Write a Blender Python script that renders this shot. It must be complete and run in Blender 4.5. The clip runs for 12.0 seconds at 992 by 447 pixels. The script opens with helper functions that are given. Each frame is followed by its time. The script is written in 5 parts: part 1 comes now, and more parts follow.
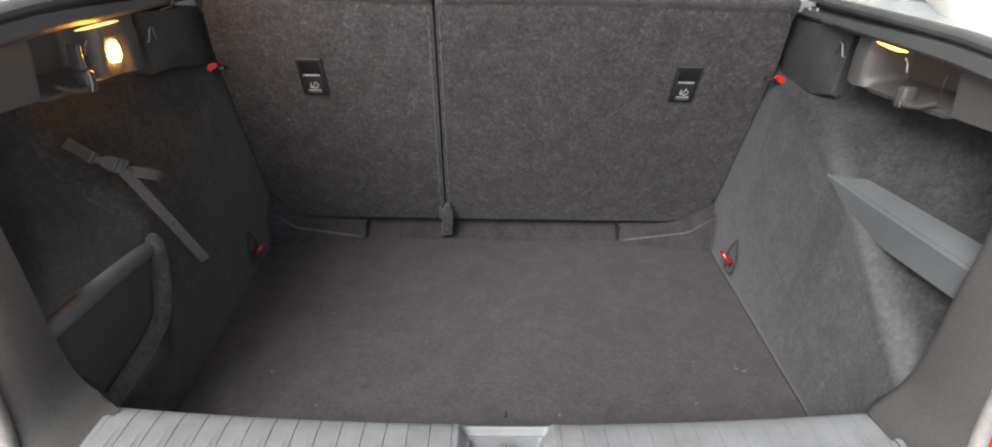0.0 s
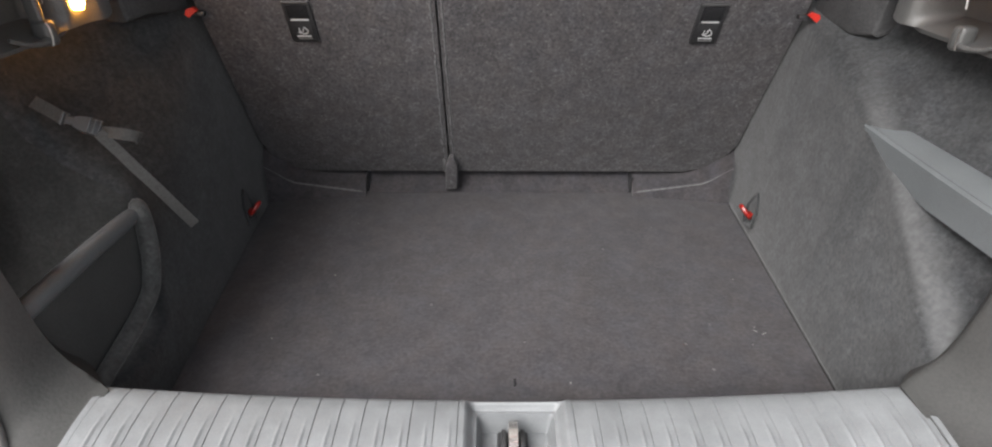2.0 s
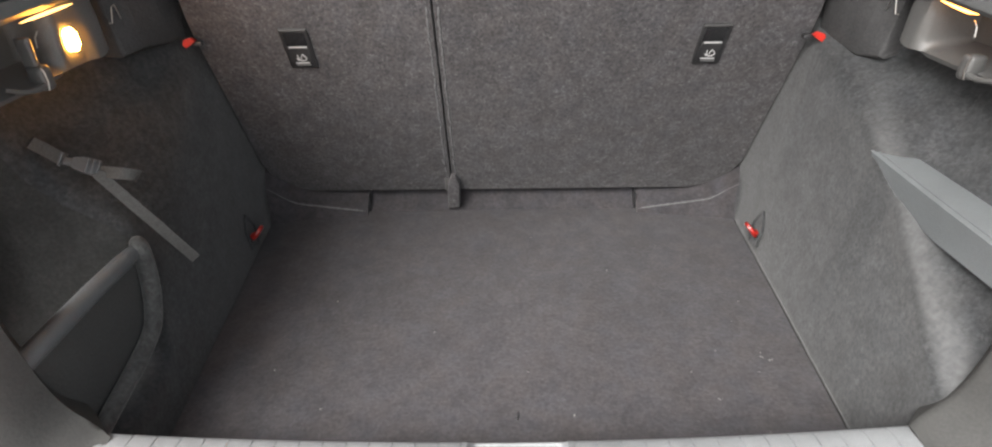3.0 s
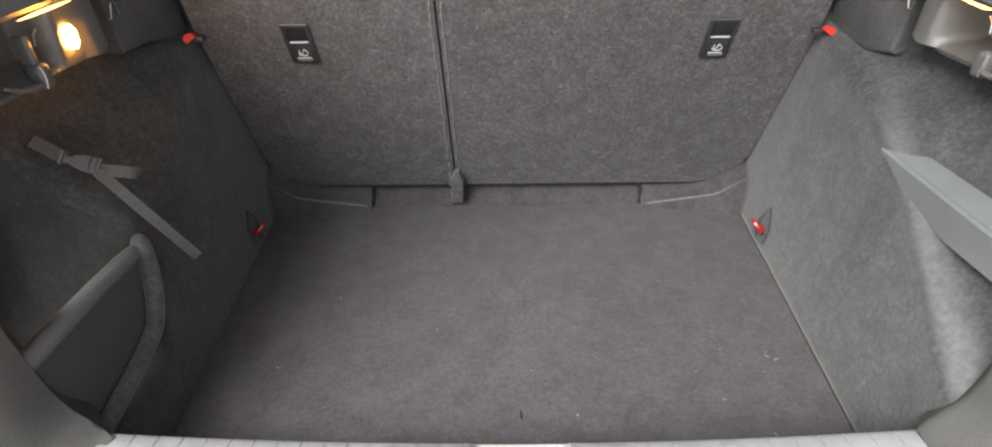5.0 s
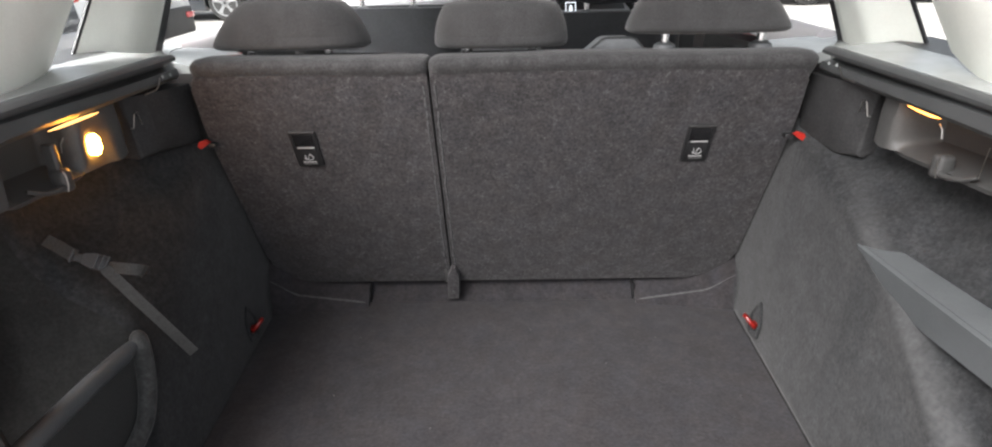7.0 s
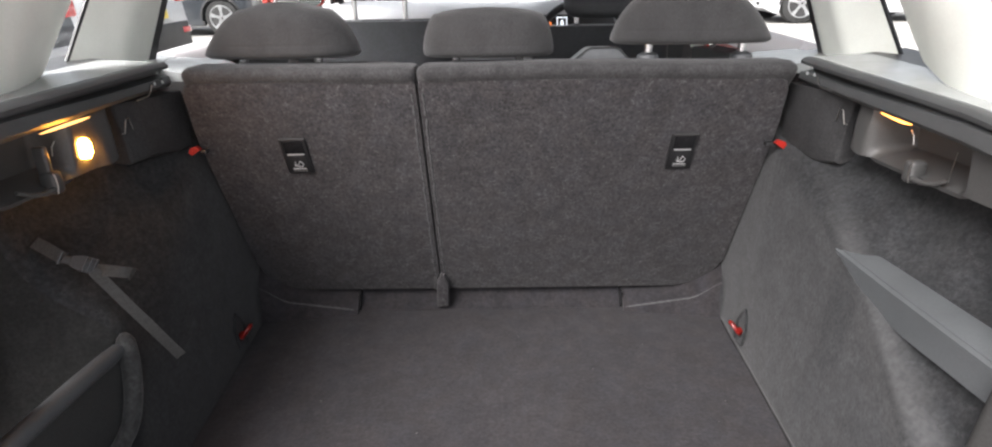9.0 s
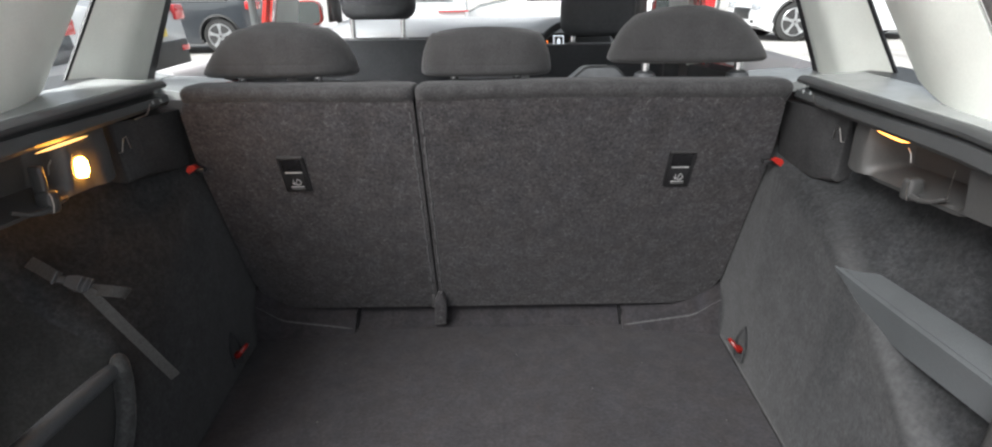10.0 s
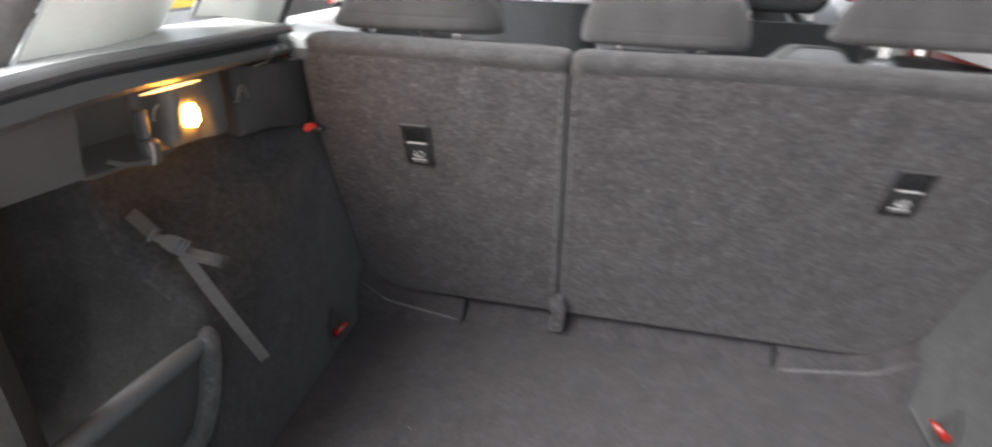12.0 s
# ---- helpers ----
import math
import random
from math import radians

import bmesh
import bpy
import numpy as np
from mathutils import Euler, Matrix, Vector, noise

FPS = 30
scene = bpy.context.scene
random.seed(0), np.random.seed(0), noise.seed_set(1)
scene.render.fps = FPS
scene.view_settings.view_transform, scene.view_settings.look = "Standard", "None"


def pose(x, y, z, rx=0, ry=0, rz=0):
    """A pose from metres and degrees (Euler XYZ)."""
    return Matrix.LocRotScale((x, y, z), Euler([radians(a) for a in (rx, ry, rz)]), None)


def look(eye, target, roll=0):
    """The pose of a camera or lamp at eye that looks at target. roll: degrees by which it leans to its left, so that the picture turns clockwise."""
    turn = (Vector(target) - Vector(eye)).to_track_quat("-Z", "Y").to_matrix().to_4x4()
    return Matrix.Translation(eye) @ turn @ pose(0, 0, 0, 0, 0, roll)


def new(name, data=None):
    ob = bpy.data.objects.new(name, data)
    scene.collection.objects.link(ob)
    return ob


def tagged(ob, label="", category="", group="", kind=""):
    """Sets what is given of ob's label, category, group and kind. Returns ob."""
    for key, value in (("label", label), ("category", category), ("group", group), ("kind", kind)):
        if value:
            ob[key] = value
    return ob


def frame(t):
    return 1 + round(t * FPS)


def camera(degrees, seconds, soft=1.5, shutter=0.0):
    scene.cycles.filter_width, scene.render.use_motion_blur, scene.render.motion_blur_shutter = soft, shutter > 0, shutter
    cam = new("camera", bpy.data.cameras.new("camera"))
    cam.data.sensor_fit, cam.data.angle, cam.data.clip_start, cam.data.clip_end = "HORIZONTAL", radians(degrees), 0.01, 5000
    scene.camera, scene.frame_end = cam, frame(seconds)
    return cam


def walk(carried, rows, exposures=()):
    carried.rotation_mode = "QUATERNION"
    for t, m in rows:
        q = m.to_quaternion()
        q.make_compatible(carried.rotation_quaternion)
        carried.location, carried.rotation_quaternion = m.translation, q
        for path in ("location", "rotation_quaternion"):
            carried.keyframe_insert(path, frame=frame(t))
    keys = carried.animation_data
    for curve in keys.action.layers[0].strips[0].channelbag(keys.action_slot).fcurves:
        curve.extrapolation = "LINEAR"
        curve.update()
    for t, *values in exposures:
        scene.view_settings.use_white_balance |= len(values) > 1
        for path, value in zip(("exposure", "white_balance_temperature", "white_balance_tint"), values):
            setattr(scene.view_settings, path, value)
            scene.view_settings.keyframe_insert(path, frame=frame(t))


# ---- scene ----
from itertools import product

# The car leans nose-down a little: everything of the car is laid out in its own frame and set by CAR.
CAR = Matrix.Translation((0, 0.65, 0.6)) @ Matrix.Rotation(radians(-3.5), 4, "X") @ Matrix.Translation((0, -0.65, -0.6))

# ---- camera ----
cam = camera(82.5, 12.0, soft=2.0, shutter=0.6)
PATH = [
    (0, (-0.022, 0.13, 1.212), (0.021, 1.945, 0.372), 1.4),
    (0.5, (-0.023, 0.138, 1.213), (0.011, 1.965, 0.4), 1.4),
    (1, (-0.023, 0.144, 1.209), (0.001, 1.977, 0.41), 1.1),
    (1.5, (-0.021, 0.168, 1.202), (0.002, 1.951, 0.296), 0.8),
    (2, (-0.021, 0.197, 1.212), (0.0, 1.913, 0.186), 0.5),
    (2.5, (-0.015, 0.211, 1.233), (-0.003, 1.923, 0.2), 0.1),
    (3, (-0.012, 0.231, 1.254), (-0.016, 1.938, 0.211), -0.7),
    (3.5, (-0.014, 0.244, 1.258), (-0.023, 1.948, 0.21), -1.0),
    (5.5, (-0.001, 0.244, 1.263), (-0.03, 1.929, 0.187), -1.0),
    (6, (0.009, 0.239, 1.269), (-0.023, 2.022, 0.363), -1.0),
    (6.5, (0.007, 0.231, 1.267), (-0.018, 2.06, 0.459), -1.0),
    (7, (0.004, 0.218, 1.272), (-0.018, 2.064, 0.502), -1.1),
    (9, (0.019, 0.2, 1.262), (0.013, 2.066, 0.541), -0.8),
    (9.5, (0.016, 0.201, 1.268), (0.022, 2.082, 0.587), -0.9),
    (10, (0.017, 0.204, 1.264), (0.022, 2.09, 0.596), -0.8),
    (10.5, (0.015, 0.21, 1.263), (0.025, 2.096, 0.597), -0.7),
    (11, (0.028, 0.224, 1.26), (0.034, 2.089, 0.537), -0.4),
    (11.5, (0.032, 0.269, 1.257), (-0.094, 2.106, 0.475), 0.2),
    (12, (-0.048, 0.374, 1.24), (-0.408, 2.189, 0.481), 2.7),
]
EXPOSURES = [(0, 1.35, 6500, 10), (1, 1.42, 6480, 10), (1.5, 1.52, 6480, 10), (2, 1.45, 6480, 10), (2.5, 1.62, 6540, 10), (3.5, 1.9, 6600, 8), (5.5, 1.96, 6600, 9), (6, 1.95, 6520, 11), (6.5, 1.45, 6470, 11), (7, 1.17, 6460, 11), (7.2, 1.15, 6480, 12), (9, 1.16, 6480, 13), (9.5, 0.84, 6320, 9), (10.5, 0.86, 6320, 9), (11, 1.09, 6400, 10), (11.5, 1.5, 6420, 11), (12, 1.75, 6420, 11)]
walk(cam, [(t, CAR @ look(eye, target, roll)) for t, eye, target, roll in PATH], EXPOSURES)

# ---- sky and sun ----
SUN_ELEVATION, SUN_AZIMUTH = 49, 223
world = bpy.data.worlds.new("sky")
scene.world = world
world.use_nodes = True
sky = world.node_tree.nodes.new("ShaderNodeTexSky")
sky.sky_type, sky.sun_disc = "NISHITA", False
sky.sun_elevation, sky.sun_rotation = radians(SUN_ELEVATION), radians(SUN_AZIMUTH)
sky.dust_density, sky.air_density = 4.0, 1.0
cloud = world.node_tree.nodes.new("ShaderNodeHueSaturation")
cloud.inputs["Saturation"].default_value = 0.25
world.node_tree.links.new(sky.outputs[0], cloud.inputs["Color"])
world.node_tree.links.new(cloud.outputs[0], world.node_tree.nodes["Background"].inputs[0])
world.node_tree.nodes["Background"].inputs[1].default_value = 0.135
sun_data = bpy.data.lights.new("sun", "SUN")
sun_data.energy, sun_data.angle, sun_data.color = 3.4, radians(40), (1, 0.98, 0.96)
sun = new("sun", sun_data)
a, e = radians(SUN_AZIMUTH), radians(SUN_ELEVATION)
sun.matrix_basis = look((0, 0, 30), Vector((0, 0, 30)) - Vector((math.sin(a) * math.cos(e), math.cos(a) * math.cos(e), math.sin(e))))

# ---- materials ----
def material(name, colour, rough=0.6, metal=0.0, colour2=None, scale=40.0, detail=4.0, bump=0.0, bump_scale=None, stain=0.0,
             stain_scale=4.0, sheen=0.0, coat=0.0, stretch=(1, 1, 1), ramp=(0.35, 0.65), specular=0.5, fleck=0.0, fleck_scale=150.0, tint=0.0):
    """A surface with grain between two colours, broad stains and fine relief, in metres."""
    m = bpy.data.materials.new(name)
    m.use_nodes = True
    n, link = m.node_tree.nodes, m.node_tree.links.new
    b = n["Principled BSDF"]
    b.inputs["Roughness"].default_value, b.inputs["Metallic"].default_value = rough, metal
    b.inputs["Sheen Weight"].default_value, b.inputs["Coat Weight"].default_value = sheen, coat
    b.inputs["Specular IOR Level"].default_value = specular
    b.inputs["Base Color"].default_value = (*colour, 1)
    where, mapping = n.new("ShaderNodeTexCoord"), n.new("ShaderNodeMapping")
    mapping.inputs["Scale"].default_value = stretch
    link(where.outputs["Object"], mapping.inputs[0])
    result = None
    if colour2:
        grain, mixer, limits = n.new("ShaderNodeTexNoise"), n.new("ShaderNodeMix"), n.new("ShaderNodeMapRange")
        grain.inputs["Scale"].default_value, grain.inputs["Detail"].default_value = scale, detail
        grain.inputs["Roughness"].default_value = 0.7
        link(mapping.outputs[0], grain.inputs[0])
        limits.inputs[1].default_value, limits.inputs[2].default_value = ramp
        link(grain.outputs[0], limits.inputs[0])
        mixer.data_type = "RGBA"
        mixer.inputs[6].default_value, mixer.inputs[7].default_value = (*colour, 1), (*colour2, 1)
        link(limits.outputs[0], mixer.inputs[0])
        result = mixer.outputs[2]
    def noise_between(scale, low, high, to_low, to_high, detail=4, distortion=0.0):
        """A noise in metres, its middle range stretched from to_low to to_high."""
        node, limits = n.new("ShaderNodeTexNoise"), n.new("ShaderNodeMapRange")
        node.inputs["Scale"].default_value, node.inputs["Detail"].default_value = scale, detail
        node.inputs["Distortion"].default_value = distortion
        link(where.outputs["Object"], node.inputs[0])
        for k, value in enumerate((low, high, to_low, to_high)):
            limits.inputs[k + 1].default_value = value
        link(node.outputs[0], limits.inputs[0])
        return limits.outputs[0]

    def math_node(kind, left, right):
        node = n.new("ShaderNodeMath")
        node.operation = kind
        for k, value in enumerate((left, right)):
            if isinstance(value, float):
                node.inputs[k].default_value = value
            else:
                link(value, node.inputs[k])
        return node.outputs[0]

    def blend(kind, amount, base, top):
        mixer = n.new("ShaderNodeMix")
        mixer.data_type, mixer.blend_type = "RGBA", kind
        for k, value in ((0, amount), (6, base), (7, top)):
            if isinstance(value, (float, tuple)):
                mixer.inputs[k].default_value = value
            else:
                link(value, mixer.inputs[k])
        return mixer.outputs[2]

    if stain:
        # broad marks, and blotches a third of their size
        broad = noise_between(stain_scale, 0.35, 0.65, 1 - stain, 1 + stain, 5)
        small = noise_between(stain_scale * 3.1, 0.36, 0.64, 1 - 0.7 * stain, 1 + 0.7 * stain, 3, 0.6)
        result = blend("MULTIPLY", 1.0, result or (*colour, 1), math_node("MULTIPLY", broad, small))
    if tint:
        # dust and wear shift the hue a little, warm here and cool there
        result = blend("MULTIPLY", noise_between(stain_scale * 0.7 + 3, 0.4, 0.62, 0.0, tint, 4), result, (1.12, 1.0, 0.86, 1))
        result = blend("MULTIPLY", noise_between(stain_scale * 0.9 + 5, 0.45, 0.66, 0.0, tint, 4), result, (0.9, 0.99, 1.1, 1))
    if fleck:
        # pale curled fibres in the pile, in loose patches
        curl = noise_between(fleck_scale, 0.0, 1.0, -0.5, 0.5, 1, 1.2)
        node = n.new("ShaderNodeMapRange")
        node.inputs[1].default_value, node.inputs[2].default_value, node.inputs[3].default_value, node.inputs[4].default_value = 0.005, 0.035, 1, 0
        link(math_node("ABSOLUTE", curl, 0.0), node.inputs[0])
        patches = noise_between(fleck_scale * 0.55, 0.47, 0.63, 0.0, fleck, 2)
        result = blend("MIX", math_node("MULTIPLY", node.outputs[0], patches), result, (0.24, 0.232, 0.236, 1))
    if result:
        link(result, b.inputs["Base Color"])
    if bump:
        relief, bumper = n.new("ShaderNodeTexNoise"), n.new("ShaderNodeBump")
        relief.inputs["Scale"].default_value, relief.inputs["Detail"].default_value = bump_scale or scale, 3
        link(mapping.outputs[0], relief.inputs[0])
        bumper.inputs["Strength"].default_value, bumper.inputs["Distance"].default_value = bump, 0.002
        link(relief.outputs[0], bumper.inputs["Height"])
        link(bumper.outputs[0], b.inputs["Normal"])
    return m


def glowing(name, colour, strength):
    m = bpy.data.materials.new(name)
    m.use_nodes = True
    b = m.node_tree.nodes["Principled BSDF"]
    b.inputs["Base Color"].default_value = (*colour, 1)
    b.inputs["Emission Color"].default_value, b.inputs["Emission Strength"].default_value = (*colour, 1), strength
    return m


def glass(name, colour=(1, 1, 1), rough=0.0):
    m = bpy.data.materials.new(name)
    m.use_nodes = True
    b = m.node_tree.nodes["Principled BSDF"]
    b.inputs["Base Color"].default_value = (*colour, 1)
    b.inputs["Transmission Weight"].default_value, b.inputs["Roughness"].default_value = 1, rough
    b.inputs["IOR"].default_value = 1.02
    return m


CARPET = material("seat_back_carpet", (0.0305, 0.0290, 0.0304), 0.95, colour2=(0.0705, 0.0670, 0.0700), scale=185, detail=3, bump=0.45, bump_scale=240, stain=0.13, stain_scale=26, sheen=0.12, ramp=(0.33, 0.72), specular=0.1, fleck=0.34, fleck_scale=140, tint=0.2)
FLOOR_CARPET = material("floor_carpet", (0.0250, 0.0235, 0.0254), 0.95, colour2=(0.0378, 0.0355, 0.0384), scale=150, detail=3, bump=0.2, bump_scale=240, stain=0.13, stain_scale=26, sheen=0.12, ramp=(0.33, 0.72), specular=0.1, fleck=0.04, fleck_scale=110, tint=0.3)
FELT = material("side_trim_felt", (0.0185, 0.0192, 0.0201), 0.95, colour2=(0.0345, 0.0357, 0.0375), scale=150, detail=3, bump=0.25, bump_scale=220, stain=0.15, stain_scale=20, sheen=0.18, ramp=(0.34, 0.7), specular=0.1, fleck=0.06, fleck_scale=110, tint=0.12)
# rubbed felt; on the moulding edges its paleness also stands for a highlight
EDGE_FELT = material("worn_lit_felt_edge", (0.052, 0.0517, 0.053), 0.85, colour2=(0.09, 0.0892, 0.091), scale=200, bump=0.4)
# a paler copy of the trim felt, with the border's highlight in its colour
LIT_BORDER_FELT = material("lit_border_felt", (0.040, 0.041, 0.0405), 0.95, colour2=(0.070, 0.0715, 0.0705), scale=190, detail=4, bump=0.4, bump_scale=300, stain=0.2, stain_scale=30, sheen=0.18, ramp=(0.36, 0.7), specular=0.1)
RIM_FELT = material("opening_trim_grained", (0.0175, 0.0174, 0.0166), 0.85, colour2=(0.0255, 0.0253, 0.0243), scale=300, bump=0.2, stain=0.1, stain_scale=9)
SILL_GREY = material("sill_plastic", (0.105, 0.11, 0.114), 0.45, colour2=(0.125, 0.13, 0.134), scale=500, bump=0.25, bump_scale=900, stain=0.1, stain_scale=12)
SILL_BASE = material("sill_groove_plastic", (0.1, 0.104, 0.107), 0.6, colour2=(0.115, 0.119, 0.122), scale=300)
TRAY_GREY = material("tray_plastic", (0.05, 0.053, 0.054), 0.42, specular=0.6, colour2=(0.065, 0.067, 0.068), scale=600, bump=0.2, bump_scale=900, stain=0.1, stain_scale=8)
# dark tray plastic made pale: the reflected window light is in its colour
TRAY_TOP = material("tray_top_sheen_plastic", (0.32, 0.335, 0.33), 0.26, specular=0.9, colour2=(0.35, 0.365, 0.36), scale=600, bump=0.1, bump_scale=900, stain=0.08, stain_scale=8)
PANEL_GREY = material("lamp_panel_plastic", (0.056, 0.056, 0.055), 0.45, colour2=(0.07, 0.07, 0.069), scale=400, bump=0.2, bump_scale=800, stain=0.08)
POCKET_GREY = material("pocket_plastic", (0.07, 0.076, 0.08), 0.5, colour2=(0.085, 0.091, 0.095), scale=500, bump=0.3, bump_scale=900, stain=0.08)
BLACK = material("black_plastic", (0.015, 0.015, 0.016), 0.4, colour2=(0.022, 0.022, 0.023), scale=300, bump=0.1)
DARK = material("dark_plastic", (0.035, 0.034, 0.034), 0.6, colour2=(0.045, 0.044, 0.044), scale=300, bump=0.2, stain=0.1)
# darker felt that carries the shade of the left recess in its colour
RECESS_SHADE = material("recess_shade_felt", (0.016, 0.0162, 0.0158), 0.9, colour2=(0.026, 0.0262, 0.0256), scale=200, bump=0.3, stain=0.15, stain_scale=12, specular=0.2)
HOUSING = material("housing_felt", (0.029, 0.029, 0.0298), 0.85, colour2=(0.043, 0.043, 0.044), scale=260, bump=0.4, stain=0.12, stain_scale=12, specular=0.2)
TOP_FABRIC = material("seat_top_fabric", (0.036, 0.0355, 0.0362), 0.95, colour2=(0.062, 0.061, 0.062), scale=260, detail=4, bump=0.4, bump_scale=400, stain=0.14, stain_scale=24, sheen=0.15, specular=0.1)
FABRIC = material("headrest_fabric", (0.035, 0.0347, 0.0353), 0.9, colour2=(0.056, 0.0555, 0.0563), scale=500, bump=0.35, bump_scale=700, stain=0.12, stain_scale=9, sheen=0.2, specular=0.2)
LEATHER = material("front_seat_cover", (0.036, 0.038, 0.041), 0.6, colour2=(0.048, 0.05, 0.053), scale=120, bump=0.2, stain=0.1)
PALE = material("pale_pillar_plastic", (0.745, 0.772, 0.715), 0.5, colour2=(0.785, 0.812, 0.755), scale=300, bump=0.15, bump_scale=700, stain=0.04)
HEADLINER = material("headliner_cloth", (0.6, 0.6, 0.57), 0.95, colour2=(0.66, 0.66, 0.62), scale=400, bump=0.2)
WEBBING = material("strap_webbing", (0.038, 0.0375, 0.036), 0.8, colour2=(0.058, 0.0573, 0.055), scale=350, bump=0.6, bump_scale=600, stretch=(1, 0.3, 1))
MIRROR = material("mirror_glass", (0.13, 0.14, 0.14), 0.04, 1.0)
CHROME = material("chrome", (0.75, 0.75, 0.76), 0.15, 1.0)
STEEL = material("dull_steel", (0.45, 0.44, 0.42), 0.35, 1.0, colour2=(0.36, 0.34, 0.32), scale=60)
BRIGHT_STEEL = material("bright_steel", (0.78, 0.77, 0.755), 0.25, 0.9, colour2=(0.6, 0.57, 0.55), scale=120)
RED_PLASTIC = material("red_plastic", (0.40, 0.02, 0.012), 0.45, colour2=(0.3, 0.015, 0.01), scale=80)
DEEP_RED = material("deep_red_plastic", (0.22, 0.012, 0.008), 0.3, colour2=(0.16, 0.008, 0.006), scale=80)
PRINT = material("white_print", (0.33, 0.33, 0.33), 0.6)
GREY_PRINT = material("grey_print", (0.1, 0.1, 0.1), 0.7)
GLOSS_BLACK = material("gloss_black_plastic", (0.012, 0.012, 0.013), 0.16, colour2=(0.015, 0.015, 0.016), scale=300)
RUBBER = material("rubber_seal", (0.12, 0.115, 0.11), 0.6, colour2=(0.16, 0.155, 0.15), scale=90, bump=0.2)
RED_PAINT = material("red_car_paint", (0.5, 0.02, 0.012), 0.3, coat=1.0, colour2=(0.46, 0.018, 0.01), scale=900)
DASH = material("dashboard_plastic", (0.30, 0.307, 0.313), 0.35, colour2=(0.33, 0.337, 0.343), scale=300, bump=0.15, bump_scale=800)
DOOR_PALE = material("door_capping", (0.6, 0.59, 0.6), 0.4, colour2=(0.64, 0.63, 0.64), scale=300, bump=0.15)
GLASS = glass("window_glass", (0.95, 0.98, 0.97))
AMBER_LAMP = glowing("amber_lamp", (1.0, 0.40, 0.05), 62)
AMBER_REFLECTION = glowing("amber_reflection", (1.0, 0.5, 0.14), 1.5)
AMBER_STRIP = glowing("amber_strip", (1.0, 0.36, 0.06), 4.5)
PAVING = material("paving", (0.36, 0.34, 0.32), 0.9, colour2=(0.47, 0.445, 0.42), scale=60, detail=6, bump=0.5, bump_scale=120, stain=0.2, stain_scale=0.6)




def lit_ridge(base):
    """The felt with its ridge's highlight painted on as a paler, linty streak: soft, uneven, along the line z = 0.358 +
    0.593 y of the object.
    """
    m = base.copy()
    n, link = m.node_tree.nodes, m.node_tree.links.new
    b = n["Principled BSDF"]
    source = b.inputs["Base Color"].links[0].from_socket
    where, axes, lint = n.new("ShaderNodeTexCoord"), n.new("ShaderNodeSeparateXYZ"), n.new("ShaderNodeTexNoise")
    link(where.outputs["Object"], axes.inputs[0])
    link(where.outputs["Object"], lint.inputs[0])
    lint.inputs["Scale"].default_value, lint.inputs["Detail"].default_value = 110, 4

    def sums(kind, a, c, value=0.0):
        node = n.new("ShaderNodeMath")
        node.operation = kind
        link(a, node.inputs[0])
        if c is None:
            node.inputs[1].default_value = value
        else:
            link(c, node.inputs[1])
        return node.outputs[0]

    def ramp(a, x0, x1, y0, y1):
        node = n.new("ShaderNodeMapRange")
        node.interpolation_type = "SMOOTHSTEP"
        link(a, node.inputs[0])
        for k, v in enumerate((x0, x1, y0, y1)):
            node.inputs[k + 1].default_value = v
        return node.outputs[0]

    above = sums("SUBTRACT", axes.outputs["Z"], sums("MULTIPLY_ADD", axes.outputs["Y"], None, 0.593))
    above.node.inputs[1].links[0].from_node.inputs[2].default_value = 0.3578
    lit_streak = sums("MULTIPLY", ramp(above, -0.018, 0.003, 0, 1), ramp(above, 0.003, 0.03, 1, 0))
    lit_streak = sums("MULTIPLY", lit_streak, ramp(axes.outputs["Y"], -0.11, 0.06, 1, 0.12))
    lit_streak = sums("MULTIPLY", lit_streak, ramp(lint.outputs[0], 0.25, 0.75, 0.4, 0.8))
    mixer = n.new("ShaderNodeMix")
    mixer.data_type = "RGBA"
    link(lit_streak, mixer.inputs[0])
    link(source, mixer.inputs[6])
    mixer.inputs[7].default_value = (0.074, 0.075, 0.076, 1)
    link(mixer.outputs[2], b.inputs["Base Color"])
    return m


# right trim felt, the light on its crest included in the colour
RIDGE_LIT_FELT = lit_ridge(FELT)

# ---- mesh helpers ----
BASE = {}


def finish(bm, name, mat, smooth=35):
    bmesh.ops.recalc_face_normals(bm, faces=bm.faces)
    me = bpy.data.meshes.new(name)
    bm.to_mesh(me)
    bm.free()
    for m in mat if isinstance(mat, (list, tuple)) else (mat,):
        me.materials.append(m)
    me.shade_smooth()
    me.set_sharp_from_angle(angle=radians(smooth))
    return me


def thing(name, base, label, category, group="", kind="", frame_of=CAR):
    ob = new(name)
    ob.empty_display_size = 0.05
    ob.matrix_basis = frame_of @ Matrix.Translation(base)
    BASE[ob] = Vector(base)
    return tagged(ob, label, category, group, kind)


def part(name, bm, mat, parent, label="", smooth=35):
    """One mesh object under a thing or a part; bm is laid out in the thing's frame."""
    base = BASE[parent]
    bmesh.ops.translate(bm, verts=bm.verts, vec=-base)
    ob = new(name, finish(bm, name, mat, smooth))
    ob.parent = parent
    BASE[ob] = base
    return tagged(ob, label)


def single(name, bm, mat, base, label, category, group="", kind="", frame_of=CAR, smooth=35):
    """A thing of one mesh."""
    bmesh.ops.translate(bm, verts=bm.verts, vec=-Vector(base))
    ob = new(name, finish(bm, name, mat, smooth))
    ob.matrix_basis = frame_of @ Matrix.Translation(base)
    BASE[ob] = Vector(base)
    return tagged(ob, label, category, group, kind)


